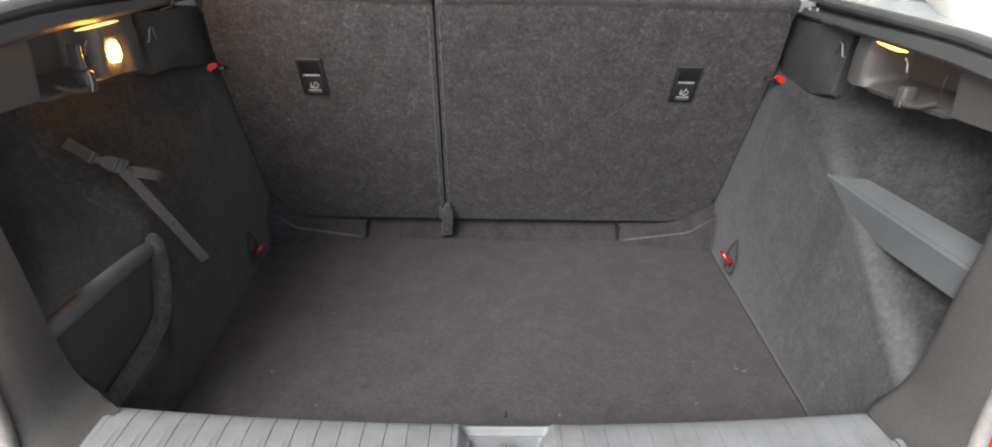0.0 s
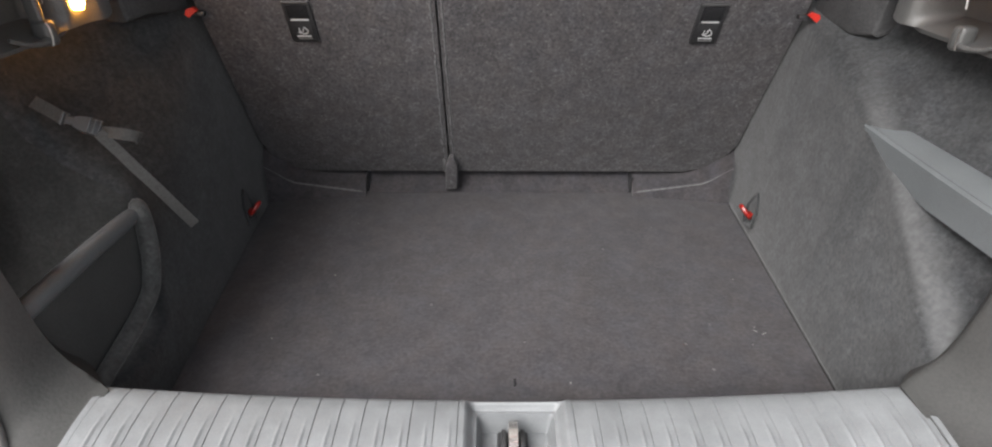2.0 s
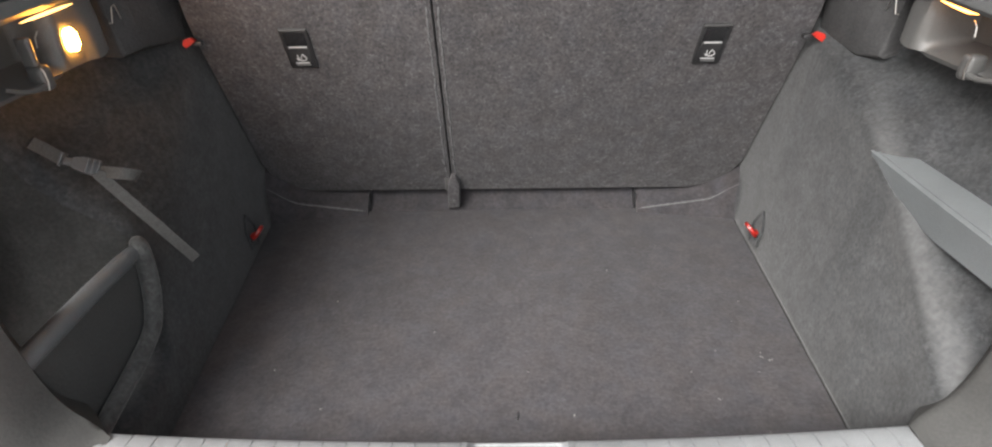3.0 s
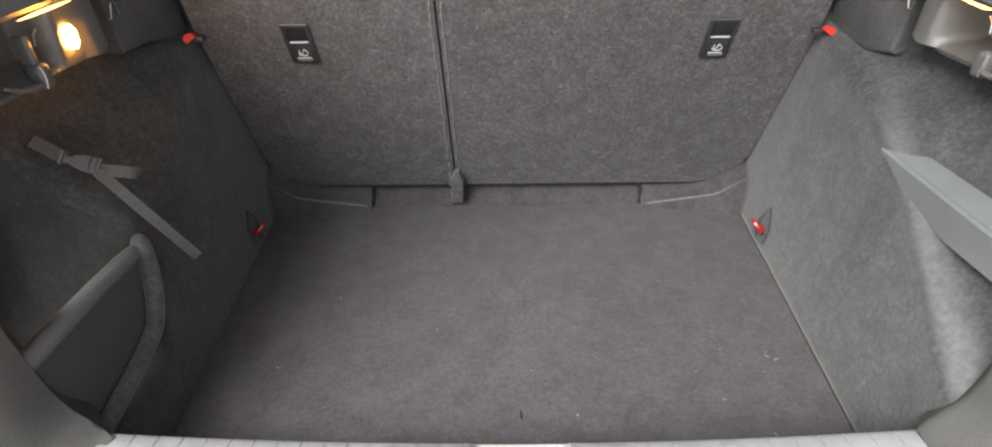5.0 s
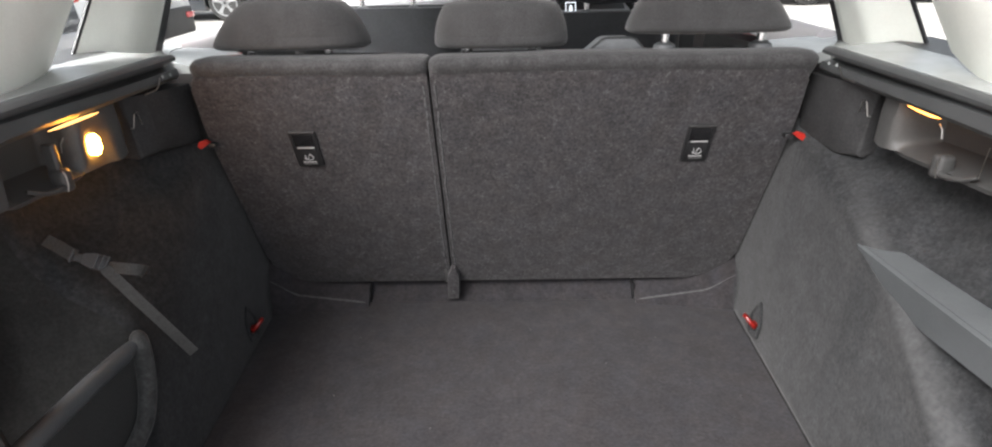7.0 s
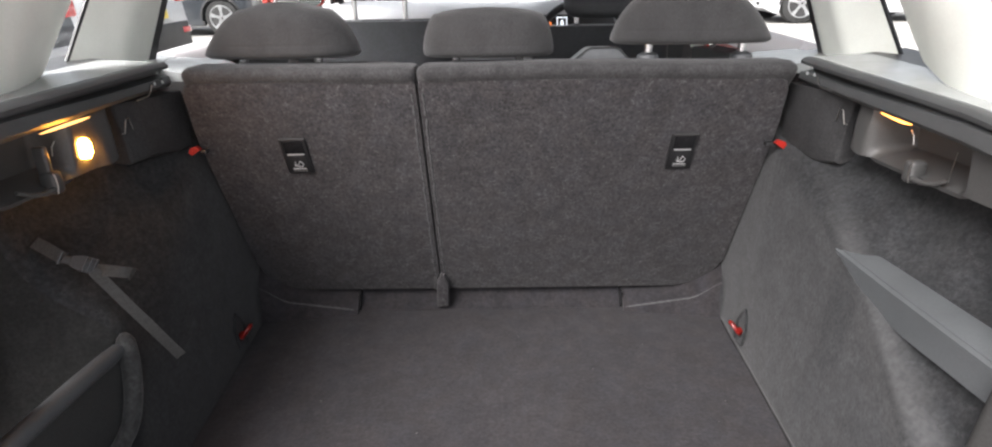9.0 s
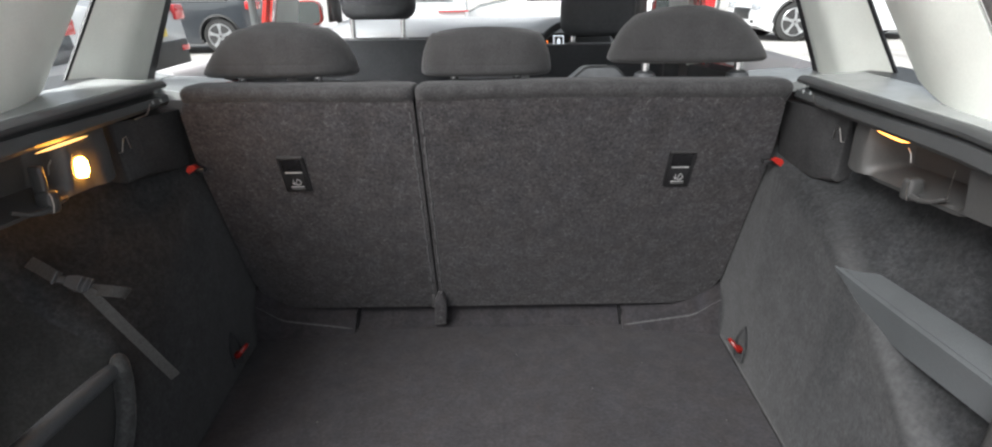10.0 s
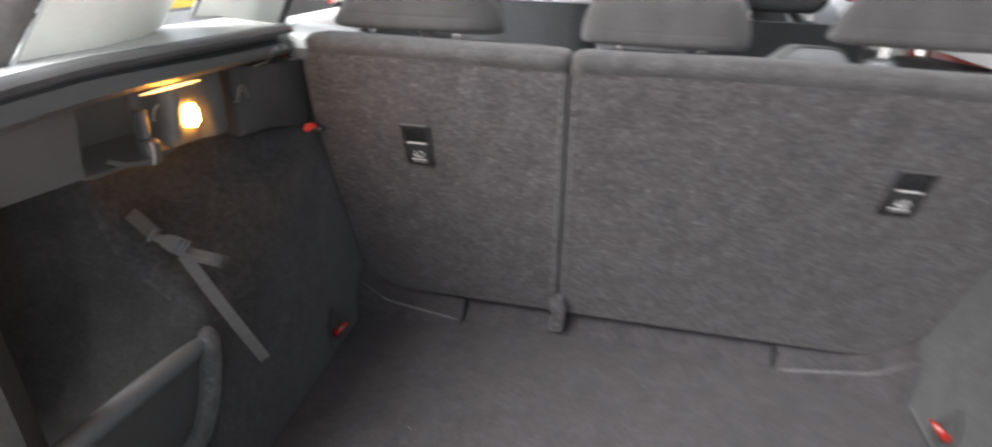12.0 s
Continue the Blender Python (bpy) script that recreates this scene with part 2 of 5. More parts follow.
def box(lo, hi, bevel=0.0, seg=2, bm=None, turn=None):
    """A box between two corners with rounded edges; turn: a matrix about its middle."""
    b = bmesh.new()
    lo, hi = Vector(lo), Vector(hi)
    bmesh.ops.create_cube(b, size=1)
    bmesh.ops.scale(b, vec=hi - lo, verts=b.verts)
    if bevel:
        bmesh.ops.bevel(b, geom=b.edges[:], offset=bevel, segments=seg, profile=0.5, affect="EDGES", clamp_overlap=True)
    if turn:
        bmesh.ops.transform(b, matrix=turn, verts=b.verts)
    bmesh.ops.translate(b, vec=(lo + hi) / 2, verts=b.verts)
    return join(bm, b)


def join(bm, b):
    if bm is None:
        return b
    me = bpy.data.meshes.new("joined")
    b.to_mesh(me)
    b.free()
    bm.from_mesh(me)
    bpy.data.meshes.remove(me)
    return bm


def loft(rings, bm=None, caps=True, ring_closed=True, closed=False):
    """A skin over rings of equally many points."""
    b = bmesh.new()
    rows = [[b.verts.new(p) for p in ring] for ring in rings]
    pairs = list(zip(rows, rows[1:])) + ([(rows[-1], rows[0])] if closed else [])
    for r0, r1 in pairs:
        k = len(r0)
        for i in range(k if ring_closed else k - 1):
            j = (i + 1) % k
            b.faces.new((r0[i], r0[j], r1[j], r1[i]))
    if caps and ring_closed and not closed:
        b.faces.new(rows[0])
        b.faces.new(rows[-1][::-1])
    return join(bm, b)


def tube(points, r, n=10, bm=None, closed=False, flat=1.0):
    """A round bar along points; flat squeezes it across its second axis."""
    pts = [Vector(p) for p in points]
    rings, side = [], None
    for i, p in enumerate(pts):
        a = pts[i - 1] if (i or closed) else p
        c = pts[(i + 1) % len(pts)] if (i < len(pts) - 1 or closed) else p
        d = (c - a).normalized()
        if side is None:
            side = d.orthogonal().normalized()
        side = (side - side.dot(d) * d).normalized()
        up = d.cross(side)
        rr = r[i] if isinstance(r, (list, tuple)) else r
        rings.append([p + side * rr * math.cos(2 * math.pi * k / n) + up * rr * flat * math.sin(2 * math.pi * k / n) for k in range(n)])
    return loft(rings, bm, closed=closed)


def ribbon(points, wide, thick, bm=None):
    """A flat band along points; wide gives the direction and half width."""
    rings = []
    w = Vector(wide)
    pts = [Vector(p) for p in points]
    for i, p in enumerate(pts):
        d = (pts[min(i + 1, len(pts) - 1)] - pts[max(i - 1, 0)]).normalized()
        side = (w - w.dot(d) * d).normalized() * w.length
        up = d.cross(side).normalized() * thick / 2
        rings.append([p - side - up, p + side - up, p + side + up, p - side + up])
    return loft(rings, bm)


def sheet(f, us, vs, thick=0.0, bm=None):
    """A skin through f(u, v), with a thickness against its normal."""
    us, vs = list(us), list(vs)
    pts = [[Vector(f(u, v)) for v in vs] for u in us]
    b = bmesh.new()
    top = [[b.verts.new(p) for p in row] for row in pts]
    for i in range(len(us) - 1):
        for j in range(len(vs) - 1):
            b.faces.new((top[i][j], top[i + 1][j], top[i + 1][j + 1], top[i][j + 1]))
    if thick:
        b.normal_update()
        low = [[b.verts.new(v.co - v.normal * thick) for v in row] for row in top]
        for i in range(len(us) - 1):
            for j in range(len(vs) - 1):
                b.faces.new((low[i][j], low[i][j + 1], low[i + 1][j + 1], low[i + 1][j]))
        edge = [(i, 0) for i in range(len(us))] + [(len(us) - 1, j) for j in range(1, len(vs))]
        edge += [(i, len(vs) - 1) for i in range(len(us) - 2, -1, -1)] + [(0, j) for j in range(len(vs) - 2, 0, -1)]
        for (i, j), (k, l) in zip(edge, edge[1:] + edge[:1]):
            b.faces.new((top[i][j], top[k][l], low[k][l], low[i][j]))
    return join(bm, b)


def plate(outline, place, thick, bevel=0.0, seg=2, bm=None):
    """A flat slab with an outline of (a, b); place(a, b, d) sets a point, d deep under its face."""
    b = bmesh.new()
    front, back = [b.verts.new((x, y, 0)) for x, y in outline], [b.verts.new((x, y, thick)) for x, y in outline]
    k = len(outline)
    f0, f1 = b.faces.new(front), b.faces.new(back[::-1])
    for i in range(k):
        b.faces.new((front[i], back[i], back[(i + 1) % k], front[(i + 1) % k]))
    if bevel:
        rim = list(f0.edges)
        bmesh.ops.bevel(b, geom=rim, offset=bevel, segments=seg, profile=0.5, affect="EDGES", clamp_overlap=True)
    for v in b.verts:
        v.co = place(*v.co)
    return join(bm, b)


def rounded(x0, y0, x1, y1, r, n=5):
    """The outline of a rectangle with round corners; r: one radius, or four from the lower left, counter-clockwise."""
    rs = r if isinstance(r, (list, tuple)) else [r] * 4
    out = []
    for (cx, cy, sx, sy), rr, a0 in zip(((x0, y0, 1, 1), (x1, y0, -1, 1), (x1, y1, -1, -1), (x0, y1, 1, -1)), rs, (180, 270, 0, 90)):
        for k in range(n + 1):
            t = radians(a0 + 90 * k / n)
            out.append((cx + sx * rr + rr * math.cos(t), cy + sy * rr + rr * math.sin(t)))
    return out


def steps(a, b, n):
    return [a + (b - a) * i / n for i in range(n + 1)]


def ease(x):
    x = min(max(x, 0.0), 1.0)
    return x * x * (3 - 2 * x)


# ---- boot: floor, sill and side trims ----
FLOOR_Z = 0.60
SEAT_FOOT, SEAT_UP, SEAT_IN = Vector((0, 1.385, 0.62)), Vector((0, -0.4104, 0.9119)), Vector((0, 0.9119, 0.4104))


def on_seat(x, s, d=0.0):
    """A point of the seat backs' rear plane: x across, s up along it, d into the seat."""
    return SEAT_FOOT + Vector((x, 0, 0)) + SEAT_UP * s + SEAT_IN * d


def seat_s(z):
    return (z - SEAT_FOOT.z) / SEAT_UP.z


def floor_half(y):
    return float(np.interp(y, (0.60, 0.76, 1.20, 1.42), (0.458, 0.4705, 0.508, 0.525)))


def boot_floor(y0, y1, z, inset=0.0):
    def f(u, v):
        return (v * (floor_half(u) - inset), u, z + 0.0012 * noise.noise((u * 7, v * 5, 0)))
    return sheet(f, steps(y0, y1, 24), steps(1, -1, 30), 0.02)


floor = single("floor", boot_floor(0.63, 1.43, FLOOR_Z, 0.0024), FLOOR_CARPET, (0, 1, FLOOR_Z - 0.02), "dark grey needle-felt boot floor, faintly dusty and marked", "boot floor", kind="structure")
part("rear_strip", sheet(lambda u, v: (0.305 * v, 1.3615 + 0.0485 * u, FLOOR_Z + 0.001 + 0.060 * u ** 1.4), steps(0, 1, 6), steps(1, -1, 24), 0.01), FLOOR_CARPET, floor, "hinged carpet strip under the seat backs")
part("subfloor", box((-0.66, 0.6, 0.50), (0.66, 1.6, 0.572)), DARK, floor)
pull = plate(rounded(-0.0011, -0.007, 0.0011, 0.006, 0.001), lambda a, b, d: Vector((0.0142 + a, 0.775 + b, FLOOR_Z + 0.0035 - d)), 0.004)
part("pull_tab", pull, BLACK, floor, "small black fabric pull tab")

random.seed(4)
crumbs = bmesh.new()
for _ in range(11):
    y = random.uniform(0.72, 1.34)
    x = random.uniform(-0.95, 0.95) * floor_half(y)
    r = random.choice((0.0006, 0.0007, 0.0009, 0.0014))
    b = bmesh.new()
    bmesh.ops.create_icosphere(b, subdivisions=1, radius=r, matrix=Matrix.Translation((x, y, FLOOR_Z + 0.001 + r / 2)))
    join(crumbs, b)
single("crumbs", crumbs, material("pale_grit", (0.13, 0.127, 0.121), 0.8), (0, 1, FLOOR_Z), "tiny pale specks of grit on the carpet", "grit", kind="stuff")


lint = bmesh.new()
for x, y, turn, size in ((0.417, 0.878, 0.5, 0.010), (0.405, 0.884, 2.2, 0.006), (0.419, 1.022, 1.0, 0.003), (0.285, 0.854, 0.2, 0.003), (0.31, 0.80, 2.6, 0.004), (-0.12, 0.95, 1.3, 0.004), (0.20, 1.12, 0.9, 0.003), (0.06, 1.24, 2.0, 0.003), (-0.27, 0.79, 0.4, 0.004), (0.36, 0.74, 1.8, 0.005)):
    curl = [(x + size * (k / 6 - 0.5) * math.cos(turn) + 0.15 * size * math.sin(k * 1.9), y + size * (k / 6 - 0.5) * math.sin(turn) + 0.15 * size * math.cos(k * 2.3), FLOOR_Z + 0.0016) for k in range(7)]
    tube(curl, 0.00035, 5, lint)
single("lint", lint, material("pale_lint", (0.15, 0.147, 0.145), 0.9), (0, 1, FLOOR_Z), "short pale curls of lint on the carpet", "lint", kind="stuff")


def sill_back(x):
    """The sill's inner edge in plan: all but straight."""
    return 0.667 - 0.005 * (x / 0.463) ** 2


def sill_point(x, k, lift=0.0):
    """Across the sill from inside the boot (0) over the top to its outer edge (1)."""
    ys = (0.012, 0.006, 0.0, -0.004, -0.02, -0.06, -0.10, -0.125, -0.135)
    zs = (0.590, 0.700, 0.712, 0.719, 0.7225, 0.721, 0.715, 0.704, 0.672)
    t = np.linspace(0, 1, len(ys))
    return Vector((x, sill_back(x) + float(np.interp(k, t, ys)), float(np.interp(k, t, zs)) - 0.0292 * max(0.0, 1 - (x / 0.463) ** 2) + lift))


sill = thing("boot_sill", (0, 0.6, 0.59), "light grey ribbed plastic boot sill with a latch recess", "sill", kind="structure")
LATCH0, LATCH1 = -0.050, 0.068
for x0, x1 in ((-0.461, LATCH0), (LATCH1, 0.464)):
    part("sill_plate", sheet(lambda u, v: sill_point(u, v, -0.0020 * ease((v - 0.30) / 0.02)), steps(x1, x0, 40), steps(0, 1, 40), 0.004), SILL_BASE, sill, smooth=50)
    for edge, way in ((x0, 1), (x1, -1)):
        border = sheet(lambda u, v: sill_point(edge + way * u, 0.3 + 0.7 * v, 0.0004), (0, 0.0015, 0.006, 0.0065)[::-way], steps(0, 1, 20), 0.005)
        part("sill_border", border, SILL_GREY, sill, smooth=50)
# the plate goes on inside of the recess
part("sill_bridge", sheet(lambda u, v: sill_point(u, v * 0.25), steps(LATCH1, LATCH0, 10), steps(0, 1, 14), 0.004), SILL_GREY, sill)


def recess_floor(u, v):
    x = LATCH0 + (LATCH1 - LATCH0) * u
    edge = min(u, 1 - u) * (LATCH1 - LATCH0)
    p = sill_point(x, 0.25 + 0.75 * v)
    inside = sill_back(x) - p.y
    deep = 0.015 * ease(edge / 0.012) * ease(inside / 0.008) + 0.030 * ease((edge - 0.013) / 0.008) * ease((inside - 0.011) / 0.006)
    return p - Vector((0, 0, deep))


part("latch_recess", sheet(recess_floor, steps(1, 0, 60), steps(0, 0.3, 16) + steps(0.3, 1, 40)[1:], 0.004), SILL_GREY, sill, smooth=50)
latch = thing("latch_striker", (0.006, 0.633, 0.652), "small steel striker bolt in the latch recess of the sill", "latch")
part("base_plate", box((-0.012, 0.604, 0.644), (0.024, 0.644, 0.6585), 0.002), BLACK, latch, "black backing plate")
part("bolt", loft([[(0.006 + x, y, z) for x in (-0.0052, 0.0052)] + [(0.006 + x, y + dy, z + dz) for x in (0.0052, -0.0052)] for y, z, dy, dz in ((0.643, 0.658, -0.009, 0.0), (0.643, 0.676, -0.009, -0.003), (0.639, 0.683, -0.004, -0.009), (0.624, 0.684, 0.002, -0.008), (0.612, 0.681, 0.008, -0.006), (0.609, 0.658, 0.008, 0.0))]), BRIGHT_STEEL, latch, smooth=60)
for dx in (-0.0108, 0.0108):
    part("clip", box((0.006 + dx - 0.0026, 0.610, 0.658), (0.006 + dx + 0.0026, 0.634, 0.675), 0.0012), BLACK, latch, "black plastic clip")

# tongues of the sill, parted by thin grooves, each with a raised bead
pitch = 0.0256
for side in (-1, 1):
    first = (LATCH1 if side > 0 else -LATCH0) + 0.007
    count = int((0.456 - first) / pitch)
    width = (0.456 - first) / count
    for k in range(count):
        x = side * (first + width * (k + 0.5))
        half = width / 2 - 0.0002

        def tongue(u, v):
            bead = 0.0017 * math.exp(-((u - 0.35) / 0.13) ** 4) * ease((v - 0.42) / 0.06)
            return sill_point(x + u * half, 0.315 + 0.63 * v, bead + (-0.0008 if abs(u) > 0.985 else 0.0))
        part("rib", sheet(tongue, (1, 0.975, 0.6, 0.5, 0.42, 0.28, 0.2, 0.1, -0.975, -1), steps(0, 1, 16), 0.002), SILL_GREY, sill, smooth=60)


CREST_RIGHT = ((0.60, 0.685, 0.808, 0.953, 1.18, 1.45), (0.730, 0.771, 0.846, 0.930, 1.032, 1.10))
CREST_LEFT = ((0.60, 0.70, 0.80, 0.845, 0.862, 0.885, 0.93, 1.18, 1.45), (0.672, 0.674, 0.680, 0.696, 0.75, 0.84, 0.885, 1.032, 1.10))


def soft_over(x, w):
    """Zero below, a slope above, with a round corner of width w."""
    t = x / w
    return w * (math.log1p(math.exp(t)) if t < 30 else t)


def trim_x(y, z, side):
    """How far out the side trim lies: an upright wheel-arch face, then a crest from which it falls away outwards."""
    ys, zs = CREST_RIGHT if side > 0 else CREST_LEFT
    crest = float(np.mean([np.interp(y + d, ys, zs) for d in (-0.03, -0.015, 0, 0.015, 0.03)]))
    inner = floor_half(y) + float(np.interp(y, (0.70, 0.89, 0.95, 1.18, 1.45), (0.14, 0.135, 0.10, 0.03, 0.0))) * (z - 0.6) + (0.008 if side > 0 else 0.0) * ease((FLOOR_Z + 0.001 - z) / 0.006)
    steep = float(np.interp(y, (0.84, 0.96, 1.05, 1.3), (3.4, 2.6, 1.5, 1.3)))
    # a rounded shoulder above the crest; beside the ledge the wall goes up again, set back a little
    over = soft_over(z - crest, float(np.interp(y, (0.86, 0.95), (0.008, 0.036))) if side < 0 else 0.0075)
    out = steep * over
    if side > 0:
        flat = float(np.interp(y, (0.67, 0.74, 0.84, 0.96, 1.05, 1.3), (3.5, 1.2, 0.5, 0.9, 1.5, 1.3)))
        back = 0.032 + 0.12 * ease((z - 0.90) / 0.06) + 0.12 * ease((y - 0.90) / 0.14)
        out = back * math.tanh(flat * over / back) + 0.25 * over
    room = 0.655 - inner
    if side < 0:
        # a deep recess behind the pocket panel
        room += 0.075 * ease((0.91 - y) / 0.05)
        out *= 1 + 1.5 * ease((0.90 - y) / 0.04)
    out = room * (1 - math.exp(-out / room)) if out > 0 else 0
    # a round fillet where the face runs into the corner moulding
    gap = min(max(1.340 - y, 0.0), 0.04)
    cove = (0.04 - math.sqrt(0.04 ** 2 - (0.04 - gap) ** 2)) * ease((0.70 - z) / 0.07)
    bead = 0.004 * math.exp(-((z - crest) / 0.025) ** 2) * ease((1.1 - y) / 0.12)
    return side * (inner + out - bead - min(cove, 0.018))


def trim_z(y, z):
    return z - 0.06 * ease((y - 1.2) / 0.08) * ease((z - 1.0) / 0.17)


for side, name in ((1, "trim_right"), (-1, "trim_left")):
    surface = sheet(lambda u, v: (trim_x(u, trim_z(u, v), side), u, trim_z(u, v)), steps(0.664, 1.45, 100), steps(FLOOR_Z - 0.026, 1.17, 92)[::-side], 0.006)
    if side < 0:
        # the recess's shade is painted on its deep back wall with a darker felt
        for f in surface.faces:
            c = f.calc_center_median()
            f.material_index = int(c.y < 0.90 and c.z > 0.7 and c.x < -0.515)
    single(name, surface, RIDGE_LIT_FELT if side > 0 else (FELT, RECESS_SHADE), (0.55 * side, 1.0, FLOOR_Z), "dark grey felt side trim moulded over the wheel arch", "side trim", kind="structure", smooth=60)

# corner mouldings at the foot of the seat backs: a top that follows the seat's round corner, a worn edge painted with
# its highlight, a front face
def moulding_edge(x):
    """The worn, highlighted edge: y and z at x."""
    rise = ease((x - 0.455) / 0.085)
    return 1.346 - 0.004 * (x - 0.306) / 0.2 - 0.02 * rise, 0.6085 + 0.030 * min(1, (x - 0.306) / 0.195) + 0.050 * rise


for side in (1, -1):
    def corner(u, v):
        x = 0.306 + (0.545 - 0.306) * u
        y1, z1 = moulding_edge(x)
        climb = ease((x - 0.415) / 0.095)
        foot = Vector((side * x, 1.338 - 0.036 * u, FLOOR_Z - 0.006))
        edge = Vector((side * x, y1, z1))
        back = Vector((side * x, 1.412 - 0.045 * climb, 0.648 + 0.074 * climb))
        if v < 0.4:
            return foot.lerp(edge, v / 0.4)
        w = (v - 0.4) / 0.6
        return edge.lerp(back, w) + Vector((0, 0, 0.006 * math.sin(math.pi * w) * (1 - climb)))
    moulding = thing("corner_moulding", (0.42 * side, 1.37, FLOOR_Z), "felt corner moulding at the foot of the seat back", "moulding", "corner mouldings", "structure")
    part("shell", sheet(corner, steps(0, 1, 40)[::side], [0, 0.1, 0.2, 0.3, 0.36, 0.4, 0.44, 0.5, 0.6, 0.7, 0.8, 0.9, 1], 0.006), FLOOR_CARPET, moulding, smooth=60)
    lip = [Vector(corner(u, 0.4)) + Vector((0, -0.0005, 0.0003)) for u in steps(0.02, 0.88, 40)]
    part("rolled_edge", tube(lip, [0.0004 + (0.0019 + 0.0004 * math.sin(k * 1.7)) * ease(k / 3) * ease((40 - k) / 14) for k in range(41)], 8), EDGE_FELT, moulding, "worn front edge, painted paler for its highlight")
    part("end_slit", box((side * 0.3035 - 0.0015, 1.362, 0.602), (side * 0.3035 + 0.0015, 1.405, 0.640)), BLACK, moulding)

# ---- the trim round the boot opening ----
RIM_IN = ((0.449, 0.650, 0.7215), (0.462, 0.657, 0.727), (0.475, 0.660, 0.739), (0.489, 0.661, 0.757), (0.499, 0.661, 0.785), (0.505, 0.661, 0.83), (0.511, 0.661, 0.90), (0.518, 0.662, 0.97), (0.528, 0.675, 1.12))
RIM_OUT = ((0.470, 0.500, 0.690), (0.485, 0.530, 0.694), (0.502, 0.560, 0.704), (0.515, 0.585, 0.722), (0.526, 0.600, 0.755), (0.535, 0.609, 0.805), (0.545, 0.622, 0.88), (0.552, 0.632, 0.96), (0.56, 0.655, 1.12))


def smooth_along(points, u):
    """A rounded curve through points, u from 0 to 1."""
    k = min(int(u * (len(points) - 1)), len(points) - 2)
    f = u * (len(points) - 1) - k
    p0, p1, p2, p3 = [Vector(points[min(max(k + d, 0), len(points) - 1)]) for d in (-1, 0, 1, 2)]
    return p1 + 0.5 * f * (p2 - p0 + f * (2 * p0 - 5 * p1 + 4 * p2 - p3 + f * (3 * (p1 - p2) + p3 - p0)))


def rim_point(u, v, side):
    a, b = smooth_along(RIM_IN, u), smooth_along(RIM_OUT, u)
    if v < 0:
        p = a + Vector((0.055, 0.05, -0.01)) * -v
    else:
        p = a.lerp(b, v) + Vector((-0.1, -0.7, 0.2)) * 0.012 * math.sin(math.pi * v)
    return Vector((p.x * side, p.y, p.z))


for side in (1, -1):
    rim = thing("opening_trim", (0.5 * side, 0.64, 0.60), "grained grey trim round the boot opening", "opening trim", "opening trims", "structure")
    part("panel", sheet(lambda u, v: rim_point(u, v, side), steps(0, 1, 60), [-1, -0.6, -0.3, -0.1, -0.03, 0, 0.03, 0.08, 0.15, 0.3, 0.45, 0.6, 0.75, 0.9, 1], 0.004), RIM_FELT, rim, smooth=60)
    edge = [rim_point(u, 1.0, side) for u in steps(0, 1, 50)]
    seal = tube([p + Vector((0.007 * side, -0.006, -0.002)) for p in edge], 0.009, 12)
    part("seal", seal, RUBBER, rim, "dull rubber door seal")
    flange = sheet(lambda u, v: rim_point(u, 1.0, side) + Vector((side * (0.014 + 0.09 * v), -0.012 - 0.05 * v * v, -0.008)), steps(0, 1, 40), steps(0, 1, 8), 0.003)
    part("body_flange", flange, RED_PAINT, rim, "glossy red painted body edge")

bumper = loft([[(x, y, z - 0.024 * (1 - (x / 0.62) ** 2)) for y, z in ((0.54, 0.665), (0.49, 0.66), (0.42, 0.64), (0.38, 0.60), (0.37, 0.5), (0.37, 0.35), (0.53, 0.35))] for x in steps(-0.62, 0.62, 24)])
single("rear_bumper", bumper, RED_PAINT, (0, 0.45, 0.35), "glossy red painted rear bumper below the boot sill", "bumper")

# ---- pocket ledge and tie-downs ----
# right: a high plastic ledge over the recess
ledge = thing("pocket_ledge", (0.53, 0.8, 0.87), "grey plastic ledge across the recess of the wheel-arch trim", "ledge")


def ledge_ring(t):
    """From the pointed tip at the wheel arch back to the opening trim."""
    y = 0.962 - (0.962 - 0.65) * t
    grow = min(1.0, t / 0.45) ** 0.55
    x = 0.516 + 0.005 * t
    top, low = 0.931 - 0.003 * t, 0.922 - 0.053 * grow
    mid = 0.9235 - 0.003 * grow - 0.009 * t
    deep = 0.029 + 0.002 * grow
    return [(x + 0.003 * grow, y, low), (x, y, mid - 0.003), (x + 0.003, y, mid + 0.001), (x + deep * 0.9, y, top), (x + deep, y, top), (x + deep + 0.004, y, top - 0.010), (x + deep + 0.004, y, low), (x + 0.02, y, low - 0.002)]


stations = (0, 0.02, 0.06, 0.12, 0.2, 0.3, 0.4, 0.5, 0.6, 0.8, 1.0)
part("front_face", loft([[p for p in ledge_ring(t)[:3]] + [ledge_ring(t)[7]] for t in stations]), POCKET_GREY, ledge, smooth=30)
part("top_face", loft([[(x, y, z + 0.0005) for x, y, z in ledge_ring(t)[2:6]] for t in stations]), POCKET_GREY, ledge, "smooth light-catching upper face", smooth=30)

